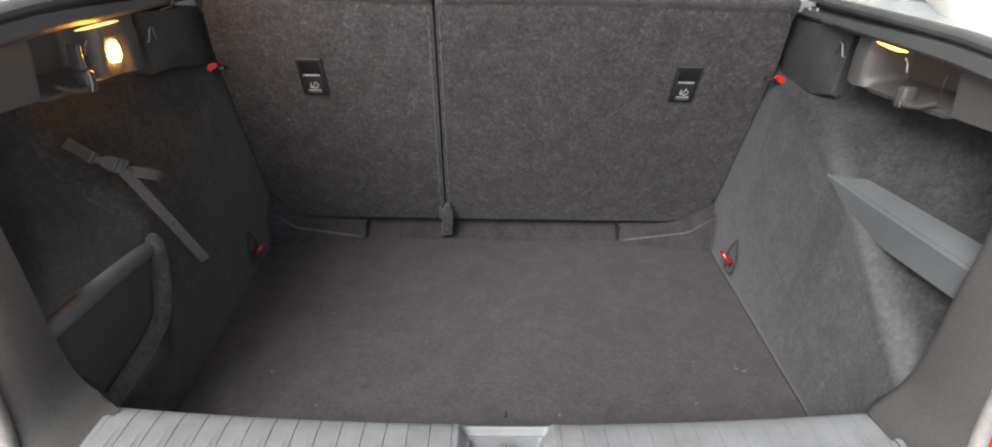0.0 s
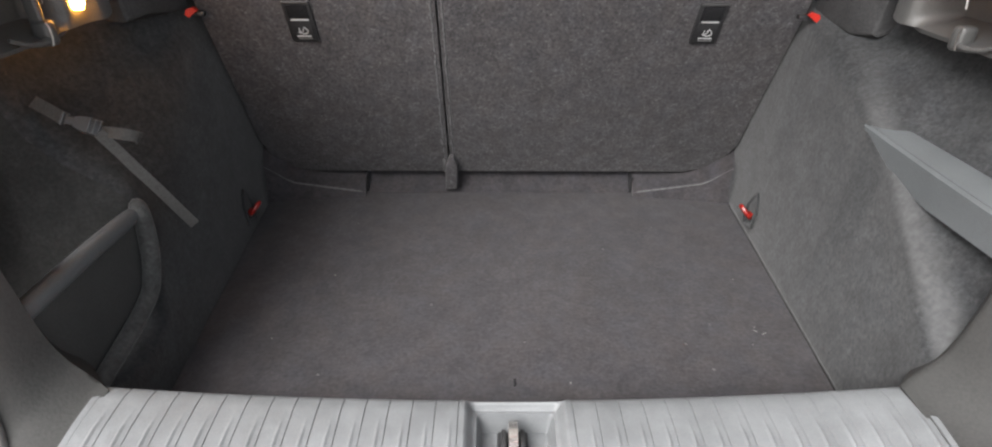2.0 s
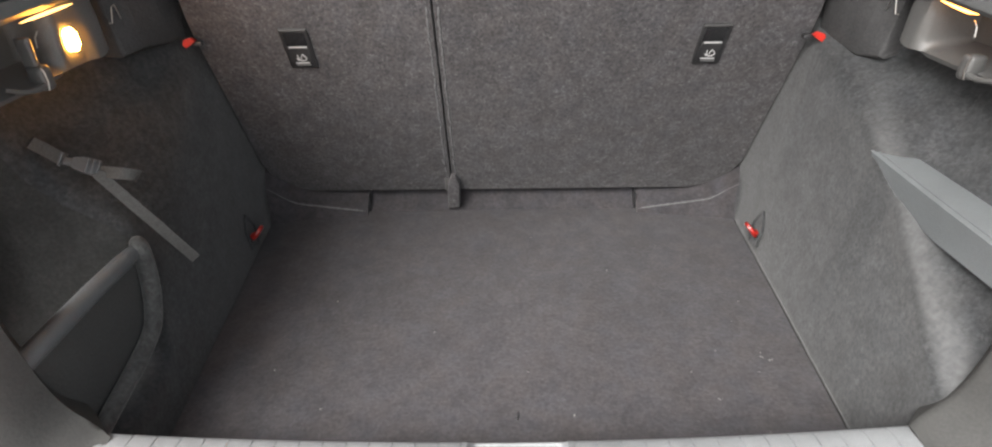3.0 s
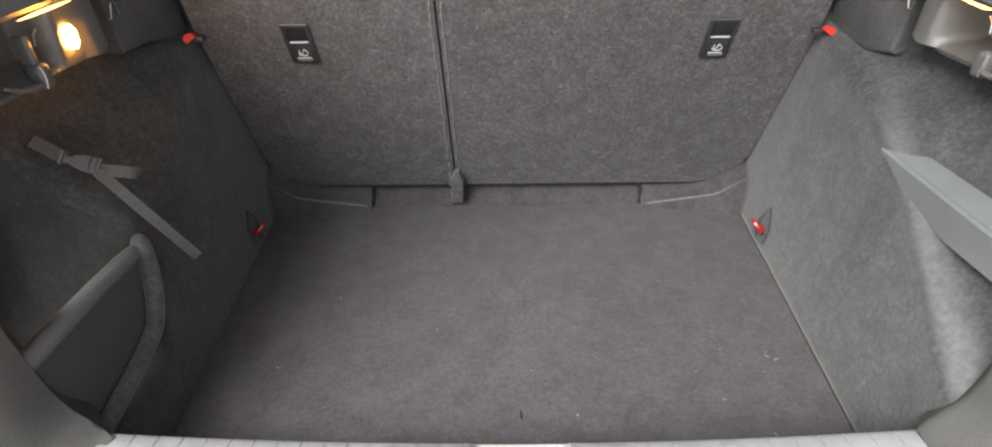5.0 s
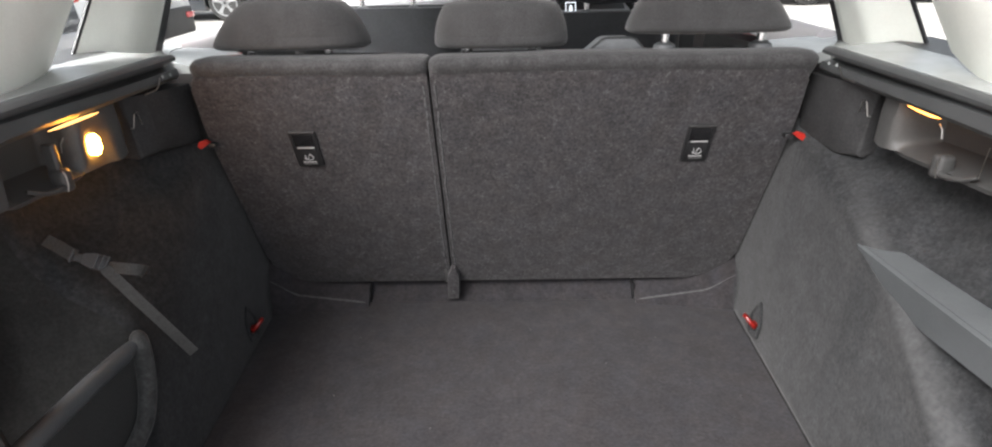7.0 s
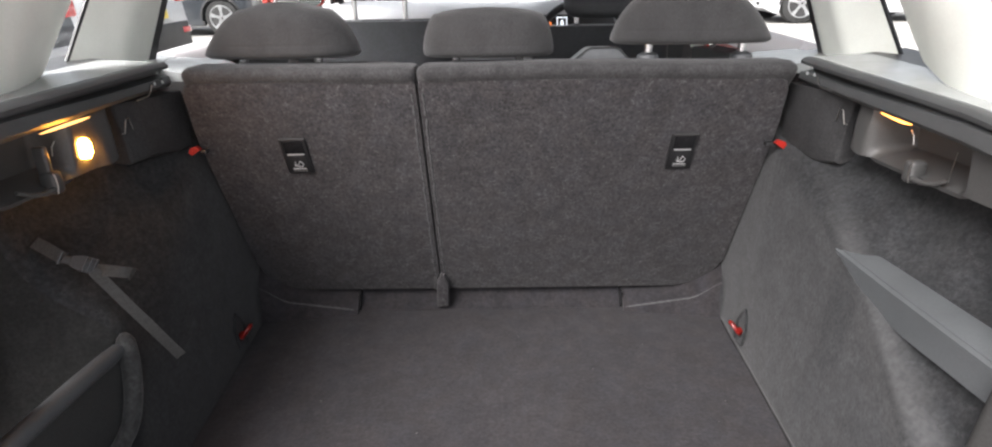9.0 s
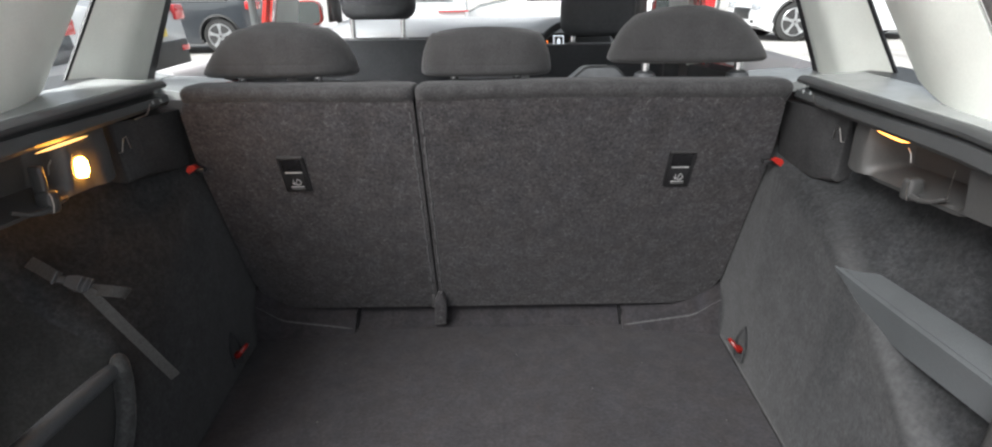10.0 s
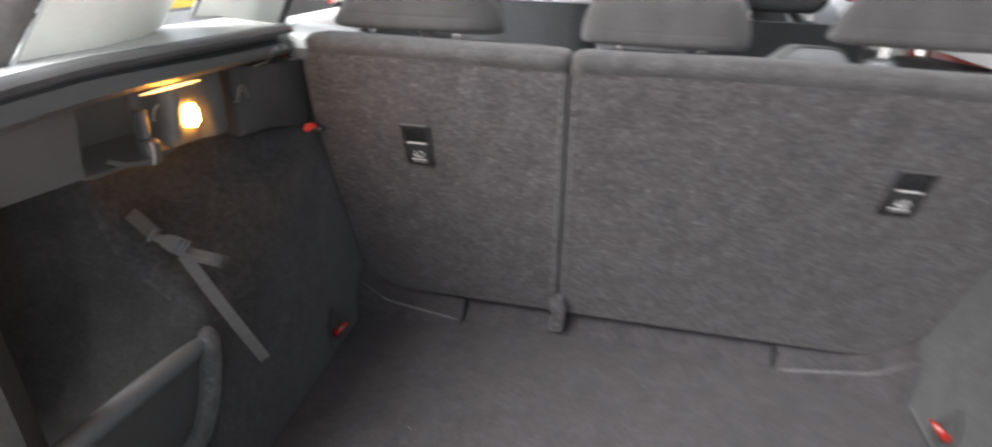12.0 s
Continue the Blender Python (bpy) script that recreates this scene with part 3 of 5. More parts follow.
# left: a panel that closes the recess, with a thick upper edge and a plastic border
pouch = thing("side_pocket", (-0.52, 0.78, 0.68), "grey plastic side pocket with a thick rounded rim", "pocket")
BORDER = ((-0.520, 0.900, 0.831), (-0.510, 0.886, 0.796), (-0.504, 0.869, 0.758), (-0.503, 0.856, 0.733), (-0.5025, 0.841, 0.715), (-0.502, 0.815, 0.704), (-0.501, 0.768, 0.694), (-0.499, 0.705, 0.685), (-0.497, 0.655, 0.677))
outline = [(0.885, 0.815)] + [(y, z) for x, y, z in BORDER[1:]] + [(0.655, 0.815)]
part("panel", plate(outline, lambda a, b, d: Vector((-0.520 - d + 0.06 * (0.83 - b), a, b)), 0.006), material("pocket_felt", (0.028, 0.0293, 0.0286), 0.9, colour2=(0.038, 0.0393, 0.0386), scale=300, bump=0.3, stain=0.1), pouch, "dark felt panel")
roll = [smooth_along(BORDER, u) for u in steps(0, 1, 48)]
# painted lighter than the trim beside it, for the light the roll catches
part("border", tube(roll, [0.003, 0.0085, 0.0112, 0.0124] + [0.0128 - 0.002 * k / 48 for k in range(4, 49)], 14), LIT_BORDER_FELT, pouch, "felt-covered rounded border", smooth=60)
bar = [(-0.5215, y, 0.8125 + 0.003 * ease((0.88 - y) / 0.1)) for y in (0.912, 0.905, 0.895, 0.880, 0.86, 0.80, 0.74, 0.69, 0.655)]
part("rim", tube(bar, [0.001, 0.0045, 0.009, 0.0125, 0.0145, 0.0145, 0.0145, 0.0145, 0.0145], 16, flat=0.85), POCKET_GREY, pouch, "smooth grey plastic rim", smooth=60)


def tie_down(x, y, z, side):
    """A pointed shallow niche in the trim, with a folded red ring on its knuckle."""
    ob = thing("tie_down", (x, y, z - 0.03), "red plastic tie-down ring in a shallow pointed niche", "tie-down", "tie-downs")
    outer = [(-0.020, -0.028), (0.012, -0.034), (0.020, -0.020), (0.021, 0.008), (0.008, 0.034), (0.0, 0.042), (-0.008, 0.034), (-0.021, 0.008)]
    place = lambda a, b, d: Vector((x - side * (0.003 - d) + side * 0.10 * b, y + a, z + b))
    rings = [[place(a * k, b * k, d) for a, b in outer] for k, d in ((1.0, 0.004), (0.99, 0.0), (0.90, 0.0), (0.74, 0.0055), (0.2, 0.0065))]
    part("cup", loft(rings), FELT, ob, "felt-lined niche", smooth=25)
    ring = [(x - side * (0.013 + 0.009 * math.sin(t)), y + 0.013 * math.cos(t) * (1 - 0.25 * math.sin(t)), z + 0.011 * math.sin(t)) for t in steps(0, 2 * math.pi, 20)[:-1]]
    part("ring", tube(ring, 0.0044, 8, closed=True), DEEP_RED, ob, "red plastic ring")
    part("knuckle", box((x - 0.009, y - 0.008, z - 0.013), (x + 0.009, y + 0.008, z - 0.003), 0.003), DEEP_RED, ob)
    # a thin bright bar put in for the white highlight on the red ring
    part("pin", tube([(x - side * 0.0105, y - 0.0075, z - 0.003), (x - side * 0.0105, y + 0.0075, z - 0.0045)], 0.0011, 6), STEEL, ob, "steel bar added for the ring's white highlight")


tie_down(0.502, 1.177, 0.656, 1)
tie_down(-0.502, 1.185, 0.656, -1)

for side in (1, -1):
    ob = thing("release_tag", (0.518 * side, 1.178, 1.018), "small bright red plastic tag by the seat edge", "tag", "release tags")
    tx, tz = (0.519, 1.026) if side > 0 else (0.514, 1.028)
    tag = loft([[(side * (tx + dx), 1.182 + dy, tz + dz) for dx, dz in ((-0.012, 0.004), (-0.004, -0.002), (0.004, -0.007), (0.009, -0.002), (0.005, 0.006), (-0.005, 0.009))] for dy in (0, -0.006, -0.009)])
    part("tab", tag, RED_PLASTIC, ob)
    part("slot", box((side * 0.504 - 0.009, 1.180, 1.022), (side * 0.504 + 0.009, 1.192, 1.030), 0.002), BLACK, ob)

# ---- luggage strap on the left trim ----
strap = thing("luggage_strap", (-0.5, 0.93, 0.76), "grey webbing luggage strap with a plastic buckle, hanging down", "strap")
part("upper_band", ribbon([(-0.624, 0.924, 0.963), (-0.606, 0.921, 0.953), (-0.592, 0.918, 0.945), (-0.583, 0.917, 0.941)], (0.0036, 0.0050, 0.0056), 0.0025), WEBBING, strap)
hold = Matrix.Translation((-0.556, 0.914, 0.9335)) @ Matrix.Rotation(radians(18), 4, "Z") @ Matrix.Rotation(radians(27), 4, "Y") @ Matrix.Rotation(radians(-35), 4, "X")


def held(b):
    bmesh.ops.transform(b, matrix=hold, verts=b.verts)
    return b


buckle = part("buckle", held(loft([[(x, y, z) for y, z in ((-0.004, -h), (0.004, -h), (0.004, h), (-0.004, h))] for x, h in ((-0.016, 0.0065), (-0.011, 0.0085), (-0.004, 0.0105), (0.014, 0.0110), (0.015, 0.0100))])), DARK, strap, "dark plastic side-release buckle")
part("slot_panel", held(box((0.001, -0.0052, -0.0085), (0.0135, -0.0035, 0.0085), 0.0005)), BLACK, buckle)
for dx in (0.0005, 0.0065, 0.0128):
    part("slot_bar", held(box((dx, -0.0070, -0.0100), (dx + 0.0014, -0.004, 0.0100), 0.0004)), POCKET_GREY, buckle)
tongue = part("tongue", held(box((-0.027, -0.0025, -0.0055), (-0.015, 0.0025, 0.0055), 0.002)), DARK, strap, "dark plastic buckle tongue")
part("tongue_bar", held(box((-0.030, -0.0045, -0.0085), (-0.0275, 0.002, 0.0085), 0.0006)), POCKET_GREY, tongue)
part("short_end", ribbon([(-0.545, 0.914, 0.925), (-0.53, 0.913, 0.924), (-0.517, 0.914, 0.922), (-0.508, 0.917, 0.919), (-0.503, 0.923, 0.915), (-0.503, 0.930, 0.910), (-0.508, 0.934, 0.906)], (0.0034, 0.0047, 0.0053), 0.0025), WEBBING, strap)
part("hanging_end", ribbon([(-0.541, 0.907, 0.926), (-0.526, 0.906, 0.905), (-0.508, 0.909, 0.872), (-0.493, 0.915, 0.840), (-0.480, 0.924, 0.805), (-0.467, 0.934, 0.769)], (0.0046, 0.0046, 0.0033), 0.0025), WEBBING, strap)

# ---- parcel-shelf supports with the boot lamps ----
def support_ring(y, side):
    """Section of the support: a flat top, a rolled inner lip and a skirt."""
    z = (1.157 + 0.018 * (y - 0.908) / 0.272) if side > 0 else (1.168 + 0.013 * (y - 0.905) / 0.275)
    z -= 0.010 * ease((0.85 - y) / 0.2)
    slot = ease((y - 0.78) / 0.30)
    ring = ((0.70, z + 0.012), (0.62, z + 0.002), (0.556, z - 0.001), (0.542, z), (0.535, z - 0.002), (0.531, z - 0.006), (0.532, z - 0.011), (0.540 + 0.014 * slot, z - 0.0135), (0.540 + 0.014 * slot, z - 0.0155 - 0.005 * slot), (0.534, z - 0.018 - 0.006 * slot), (0.531, z - 0.034), (0.536, z - 0.040), (0.555, z - 0.044), (0.70, z - 0.05))
    return [(side * x, y, zz) for x, zz in ring]


for side in (1, -1):
    support = thing("shelf_support", (0.6 * side, 0.95, 1.1), "dark grey plastic parcel-shelf support along the boot side", "shelf support", "shelf supports")
    part("rail", loft([support_ring(y, side) for y in (0.672, 0.70, 0.76, 0.82, 0.88, 0.94, 1.0, 1.06, 1.12, 1.165, 1.178, 1.182)]), TRAY_GREY, support, smooth=50)
    part("top_skin", sheet(lambda u, v: Vector(support_ring(u, side)[2]).lerp(Vector(support_ring(u, side)[1]), v) + Vector((0, 0, 0.0015)), steps(0.68, 1.178, 16), steps(-0.13, 1.9, 10)[::-side], 0.002), TRAY_TOP, support, "smooth satin upper face, painted paler for the window light it reflects")
    # a little metal stay at the front end
    part("stay", tube([(side * 0.5295, 1.121, 1.150), (side * 0.5285, 1.112, 1.140), (side * 0.5285, 1.104, 1.135), (side * 0.5285, 1.073, 1.133)], 0.0011, 6), STEEL, support)
    for dy in (0.004, 0.027):
        part("notch", box((side * 0.5315 - 0.0015, 1.128 + dy, 1.148), (side * 0.5315 + 0.0015, 1.1305 + dy, 1.153), 0.0004), TRAY_TOP, support, "small worn notch")
    # lamp panel below
    panel = thing("lamp_panel", (0.57 * side, 0.85, 1.05), "light grey plastic lamp panel under the shelf support", "lamp panel", "lamp panels")
    def panel_face(u, v):
        y = 0.664 + 0.375 * u
        low = 1.052 - 0.012 * (1.0 - y) + 0.026 * (1 - math.sqrt(max(0.0, 1 - (max(0.0, y - 1.009) / 0.031) ** 2)))
        z = low + (1.130 - 0.012 * (1.0 - y) - low) * v
        hollow = (0.055 * ease((0.997 - y) / 0.024) if side > 0 else 0.045 * ease((0.946 - y) / 0.018)) * ease((y - 0.815) / 0.012) * ease((v + 0.02) / 0.25)
        x = 0.549 + 0.10 * max(0, 1.10 - z) + hollow - 0.12 * max(0, 1.118 - z) * ease((y - 0.985) / 0.02) + 0.012 * ease((y - 1.022) / 0.018) ** 2
        return S2(x, y, z)
    S2 = lambda x, y, z: Vector((side * x, y, z))
    part("face", sheet(panel_face, steps(0, 1, 70)[::-side], steps(0, 1, 14), 0.006), PANEL_GREY, panel, smooth=50)
    # the left strip is the lamp's reflection under the rail, made to glow
    y0, y1, tall = (0.912, 0.986, 0.0042) if side > 0 else (0.893, 0.988, 0.0016)
    strip = plate([(y0 + (y1 - y0) * q, tall * b) for q, b in ((0, -0.2), (0.2, 0.6), (0.5, 1), (0.8, 0.7), (1, 0), (0.8, -0.8), (0.5, -1), (0.2, -0.9))], lambda a, b, d: Vector((side * (0.5445 + d), a, (1.1175 if side > 0 else 1.1225) + b + (0.10 if side > 0 else 0.04) * (a - 0.945))), 0.003)
    part("glow_strip", strip, AMBER_STRIP if side > 0 else AMBER_REFLECTION, panel, "glowing amber strip: lamp at right, painted reflection at left")
    if side < 0:
        lens = plate(rounded(-0.0105, -0.014, 0.0105, 0.014, 0.006), lambda a, b, d: Vector((-0.5465 - d, 0.966 + a, 1.085 + b - 0.1 * a)), 0.010, 0.004)
        part("lens", lens, AMBER_LAMP, panel, "glowing amber boot lamp")
    # bag hook folded into the hollow of the panel
    hook = thing("bag_hook", (0.555 * side, 0.86, 1.04), "grey plastic fold-down bag hook", "bag hook", "bag hooks")
    mid = lambda lo, hi, bev: box([min(side * lo[0], side * hi[0]), lo[1], lo[2]], [max(side * lo[0], side * hi[0]), hi[1], hi[2]], bev, 3)
    if side < 0:
        part("stem", mid((0.550, 0.895, 1.060), (0.566, 0.904, 1.103), 0.003), PANEL_GREY, hook)
    part("body", mid((0.543, 0.891, 1.041), (0.566, 0.909, 1.071), 0.006), PANEL_GREY, hook)
    part("arm", tube([S2(0.548, 0.892, 1.049), S2(0.548, 0.878, 1.048), S2(0.550, 0.860, 1.051), S2(0.554, 0.842, 1.060)], [0.0042, 0.0036, 0.003, 0.0026], 10), PANEL_GREY, hook)
    part("edge", tube([S2(0.5425, 0.8905, 1.070), S2(0.542, 0.8925, 1.064), S2(0.542, 0.8925, 1.053), S2(0.5425, 0.890, 1.044)], 0.0008, 6), STEEL, hook, "thin bright edge")
    if side > 0:
        part("recess_edge", tube([S2(0.5485, 0.834, 1.097), S2(0.549, 0.836, 1.078), S2(0.551, 0.839, 1.060)], 0.0006, 6), STEEL, hook, "thin bright edge")
    part("pin", tube([S2(0.556, 0.925, 1.104), S2(0.556, 0.918, 1.098), S2(0.556, 0.915, 1.087)], 0.0010, 6), STEEL, hook, "thin bent wire")
    # dark housing behind the seat edge
    house = thing("latch_housing", (0.6 * side, 1.12, 1.01), "dark felt-covered latch housing beside the seat back", "latch housing", "latch housings")
    low = (1.030, 1.023, 1.013, 1.020, 1.050, 1.030) if side > 0 else (1.032, 1.030, 1.038, 1.034, 1.040, 1.032)
    corners = ((0.528, 1.205), (0.531, 1.172), (0.5405, 1.110), (0.552, 1.066), (0.66, 1.092), (0.66, 1.205))
    lean = ((0, 0.0), (0.002, -0.034), (0.004, -0.022), (0.012, -0.004), (0, 0.0), (0, 0.0))

    def housing_ring(k, inset):
        """Its foot follows the trim; the side by the seat leans back towards the opening."""
        return [(side * (x + dx * k + inset), y + dy * k, z + (1.130 - z) * k) for (x, y), (dx, dy), z in zip(corners, lean, low)]
    shell = loft([housing_ring(0, 0.010), housing_ring(0.02, 0.003), housing_ring(0.06, 0), housing_ring(0.5, 0), housing_ring(1, 0)])
    bmesh.ops.bevel(shell, geom=[e for e in shell.edges if abs(e.verts[0].co.z - e.verts[1].co.z) > 0.03], offset=0.007, segments=3, profile=0.5, affect="EDGES", clamp_overlap=True)
    part("shell", shell, HOUSING, house, smooth=40)
    part("wire_clip", tube([(side * 0.548, 1.078, 1.088), (side * 0.546, 1.070, 1.108), (side * 0.546, 1.062, 1.106), (side * 0.548, 1.056, 1.086), (side * 0.548, 1.049, 1.087)], 0.0008, 6), STEEL, house, "bent wire clip")

# ---- rear seat backs ----
SEAT_TOP = seat_s(1.172)
SEAT_LOW = seat_s(0.650)


def seat_back(name, x0, x1, corners, label, plate_x):
    seat = thing(name, ((x0 + x1) / 2, 1.40, 0.62), label, "seat back", "rear seat backs")
    outline = rounded(x0, SEAT_LOW, x1, SEAT_TOP - 0.028, corners, 6)
    left = [(x0, s) for s in steps(SEAT_TOP - 0.06, seat_s(0.9), 8)]
    right = [(x1, s) for s in steps(seat_s(0.9), SEAT_TOP - 0.06, 8)]
    outline = outline[:14] + right + outline[14:] + left
    # the outer upper corners slant inwards
    outline = [(x + (0.010 * ease((s - seat_s(1.035)) / 0.12) * ((corners[3] > 0.02) if x < (x0 + x1) / 2 else -(corners[2] > 0.02))), s) for x, s in outline]
    body = plate(outline, on_seat, 0.035, 0.013, 4)
    part("carpet_back", body, CARPET, seat, smooth=30)
    foam = plate(rounded(x0 + 0.004, SEAT_LOW + 0.01, x1 - 0.004, SEAT_TOP - 0.05, 0.05), lambda a, b, d: on_seat(a, b, 0.036 + d), 0.07)
    part("cushion", foam, FABRIC, seat, "dark fabric front cushion")
    w0, w1 = x0 + (0.018 if corners[3] > 0.02 else 0), x1 - (0.004 if corners[2] > 0.02 else 0)
    rear = lambda z: 1.385 - 0.45 * (z - 0.62)
    section = ((rear(1.144) + 0.001, 1.144), (rear(1.152) - 0.002, 1.152), (rear(1.160) - 0.0015, 1.160), (rear(1.167) + 0.003, 1.167), (rear(1.171) + 0.012, 1.171), (1.16, 1.1735), (1.20, 1.1735), (1.235, 1.170), (1.25, 1.155), (1.25, 1.12), (1.17, 1.12))
    roll = loft([[(x, 1.185 + (y - 1.185) * k, 1.145 + (z + 0.0015 * math.sin(x * 11) - 1.145) * k) for y, z in section] for x, k in [(w0, 0.80), (w0 + 0.006, 0.93), (w0 + 0.016, 1)] + [(x, 1) for x in steps(w0 + 0.02, w1 - 0.02, 20)] + [(w1 - 0.016, 1), (w1 - 0.006, 0.93), (w1, 0.80)]])
    part("top_cover", roll, TOP_FABRIC, seat, "dark woven fabric top edge", smooth=60)
    # bound edge along the split
    xs = x1 if x0 < -0.3 else x0
    inner = xs + (-0.0075 if xs == x1 else 0.0075)
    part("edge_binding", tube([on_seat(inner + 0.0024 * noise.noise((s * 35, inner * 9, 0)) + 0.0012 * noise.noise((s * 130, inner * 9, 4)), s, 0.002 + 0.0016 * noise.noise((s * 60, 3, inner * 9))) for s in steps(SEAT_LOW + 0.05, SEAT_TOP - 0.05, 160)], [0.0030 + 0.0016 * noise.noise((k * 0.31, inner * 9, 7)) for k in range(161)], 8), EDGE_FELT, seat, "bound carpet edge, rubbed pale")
    # anchor plate of the top tether
    fit = thing("tether_anchor", on_seat(plate_x, seat_s(0.972)), "black top-tether anchor plate with a white child-seat sign", "anchor plate", "tether anchors")
    z0, z1 = seat_s(0.974), seat_s(1.047)
    place = lambda a, b, d: on_seat(plate_x + a, z0 + b, d - 0.004)
    high = z1 - z0
    bm = plate(rounded(-0.0235, 0, 0.0235, high, 0.003, 3), place, 0.012, 0.0015)
    part("surround", bm, BLACK, fit)
    part("top_ridge", plate([(-0.0235, high - 0.0035), (0.0235, high - 0.0035), (0.0225, high), (-0.0225, high)], lambda a, b, d: place(a, b, d - 0.002), 0.004, 0.0008), DARK, fit, "grey upper ridge")
    part("lower_flap", plate(rounded(-0.018, 0.005, 0.018, high * 0.545, 0.002, 3), lambda a, b, d: place(a, b, d - 0.0012), 0.004, 0.0006), BLACK, fit)
    part("upper_flap", plate(rounded(-0.018, high * 0.59, 0.018, high - 0.006, 0.002, 3), lambda a, b, d: place(a, b, d - 0.001), 0.004, 0.0006), GLOSS_BLACK, fit, "glossy black flap")
    part("bright_line", plate([(-0.0145, high * 0.555), (0.0155, high * 0.555), (0.0155, high * 0.578), (-0.0145, high * 0.578)], lambda a, b, d: place(a, b, d - 0.0022), 0.003), PRINT, fit, "white printed line")
    # the sign: an arrow down to the anchor, and a seat shell with a figure-free bowl
    arrow = (((-0.0065, 0.031), (-0.0065, 0.019)), ((-0.0095, 0.0225), (-0.0065, 0.018)), ((-0.0035, 0.0225), (-0.0065, 0.018)))
    bowl = [(0.0015 + 0.0085 * math.cos(t), 0.0235 + 0.0065 * math.sin(t)) for t in steps(-2.6, 0.9, 7)]
    back = [(-0.001, 0.0215), (0.0005, 0.0275), (0.0035, 0.0325), (0.007, 0.0290)]
    small = lambda p: (p[0] * 0.85 + 0.001, (p[1] - 0.016) * 0.85 + 0.017)
    for (xa, ya), (xb, yb) in [(small(p), small(q)) for p, q in list(arrow) + list(zip(bowl, bowl[1:])) + list(zip(back, back[1:]))]:
        along = Vector((xb - xa, yb - ya)).normalized()
        off = Vector((-along.y, along.x)) * 0.0006
        corners4 = [(xa + off.x, ya + off.y), (xa - off.x, ya - off.y), (xb - off.x, yb - off.y), (xb + off.x, yb + off.y)]
        part("sign_stroke", plate(corners4, lambda a, b, d: place(a, b, d - 0.0026), 0.002), PRINT, fit)
    part("sign_bar", plate([(-0.0115, 0.0125), (0.0125, 0.0125), (0.0125, 0.0138), (-0.0115, 0.0138)], lambda a, b, d: place(a, b, d - 0.0026), 0.002), PRINT, fit)
    for k in range(5):
        part("caption_bar", plate([(-0.0105 + 0.005 * k, 0.0072), (-0.0068 + 0.005 * k, 0.0072), (-0.0068 + 0.005 * k, 0.0095), (-0.0105 + 0.005 * k, 0.0095)], lambda a, b, d: place(a, b, d - 0.0026), 0.002), GREY_PRINT, fit)
    return seat


seat_back("rear_seat_back", -0.513, -0.1145, (0.09, 0.008, 0.006, 0.022), "narrow rear seat back covered in speckled grey carpet, upright", -0.346)
seat_back("rear_seat_back", -0.1102, 0.515, (0.008, 0.09, 0.022, 0.006), "wide rear seat back covered in speckled grey carpet, upright", 0.355)

hinge = thing("hinge_cover", (-0.105, 1.36, 0.61), "house-shaped grey felt hinge cover below the seat split", "hinge cover")
cover = plate([(-0.0130, 0.006), (0.0125, 0.008), (0.0130, 0.064), (0.004, 0.083), (-0.003, 0.083), (-0.0130, 0.066)], lambda a, b, d: Vector((-0.108 + a + 0.05 * (b - 0.04), 1.352 - 0.25 * b + d, 0.604 + 1.17 * b)), 0.03, 0.004)
part("cover", cover, CARPET, hinge)
part("side_lug", box((-0.128, 1.352, 0.655), (-0.119, 1.37, 0.69), 0.003), DARK, hinge)


BROAD = ((0, 0.05, 0.15, 0.36, 0.5, 0.64, 0.8, 0.93, 1.0), (0.95, 1.0, 0.985, 0.91, 0.845, 0.765, 0.645, 0.49, 0.34))
ROUND = ((0, 0.04, 0.1, 0.2, 0.5, 0.8, 0.9, 0.97, 1.0), (0.72, 0.84, 0.93, 0.99, 1.0, 0.97, 0.92, 0.82, 0.66))
SQUARE = ((0, 0.05, 0.15, 0.32, 0.5, 0.7, 0.82, 0.91, 0.97, 1.0), (0.95, 0.99, 1.0, 0.985, 0.955, 0.90, 0.845, 0.78, 0.69, 0.57))


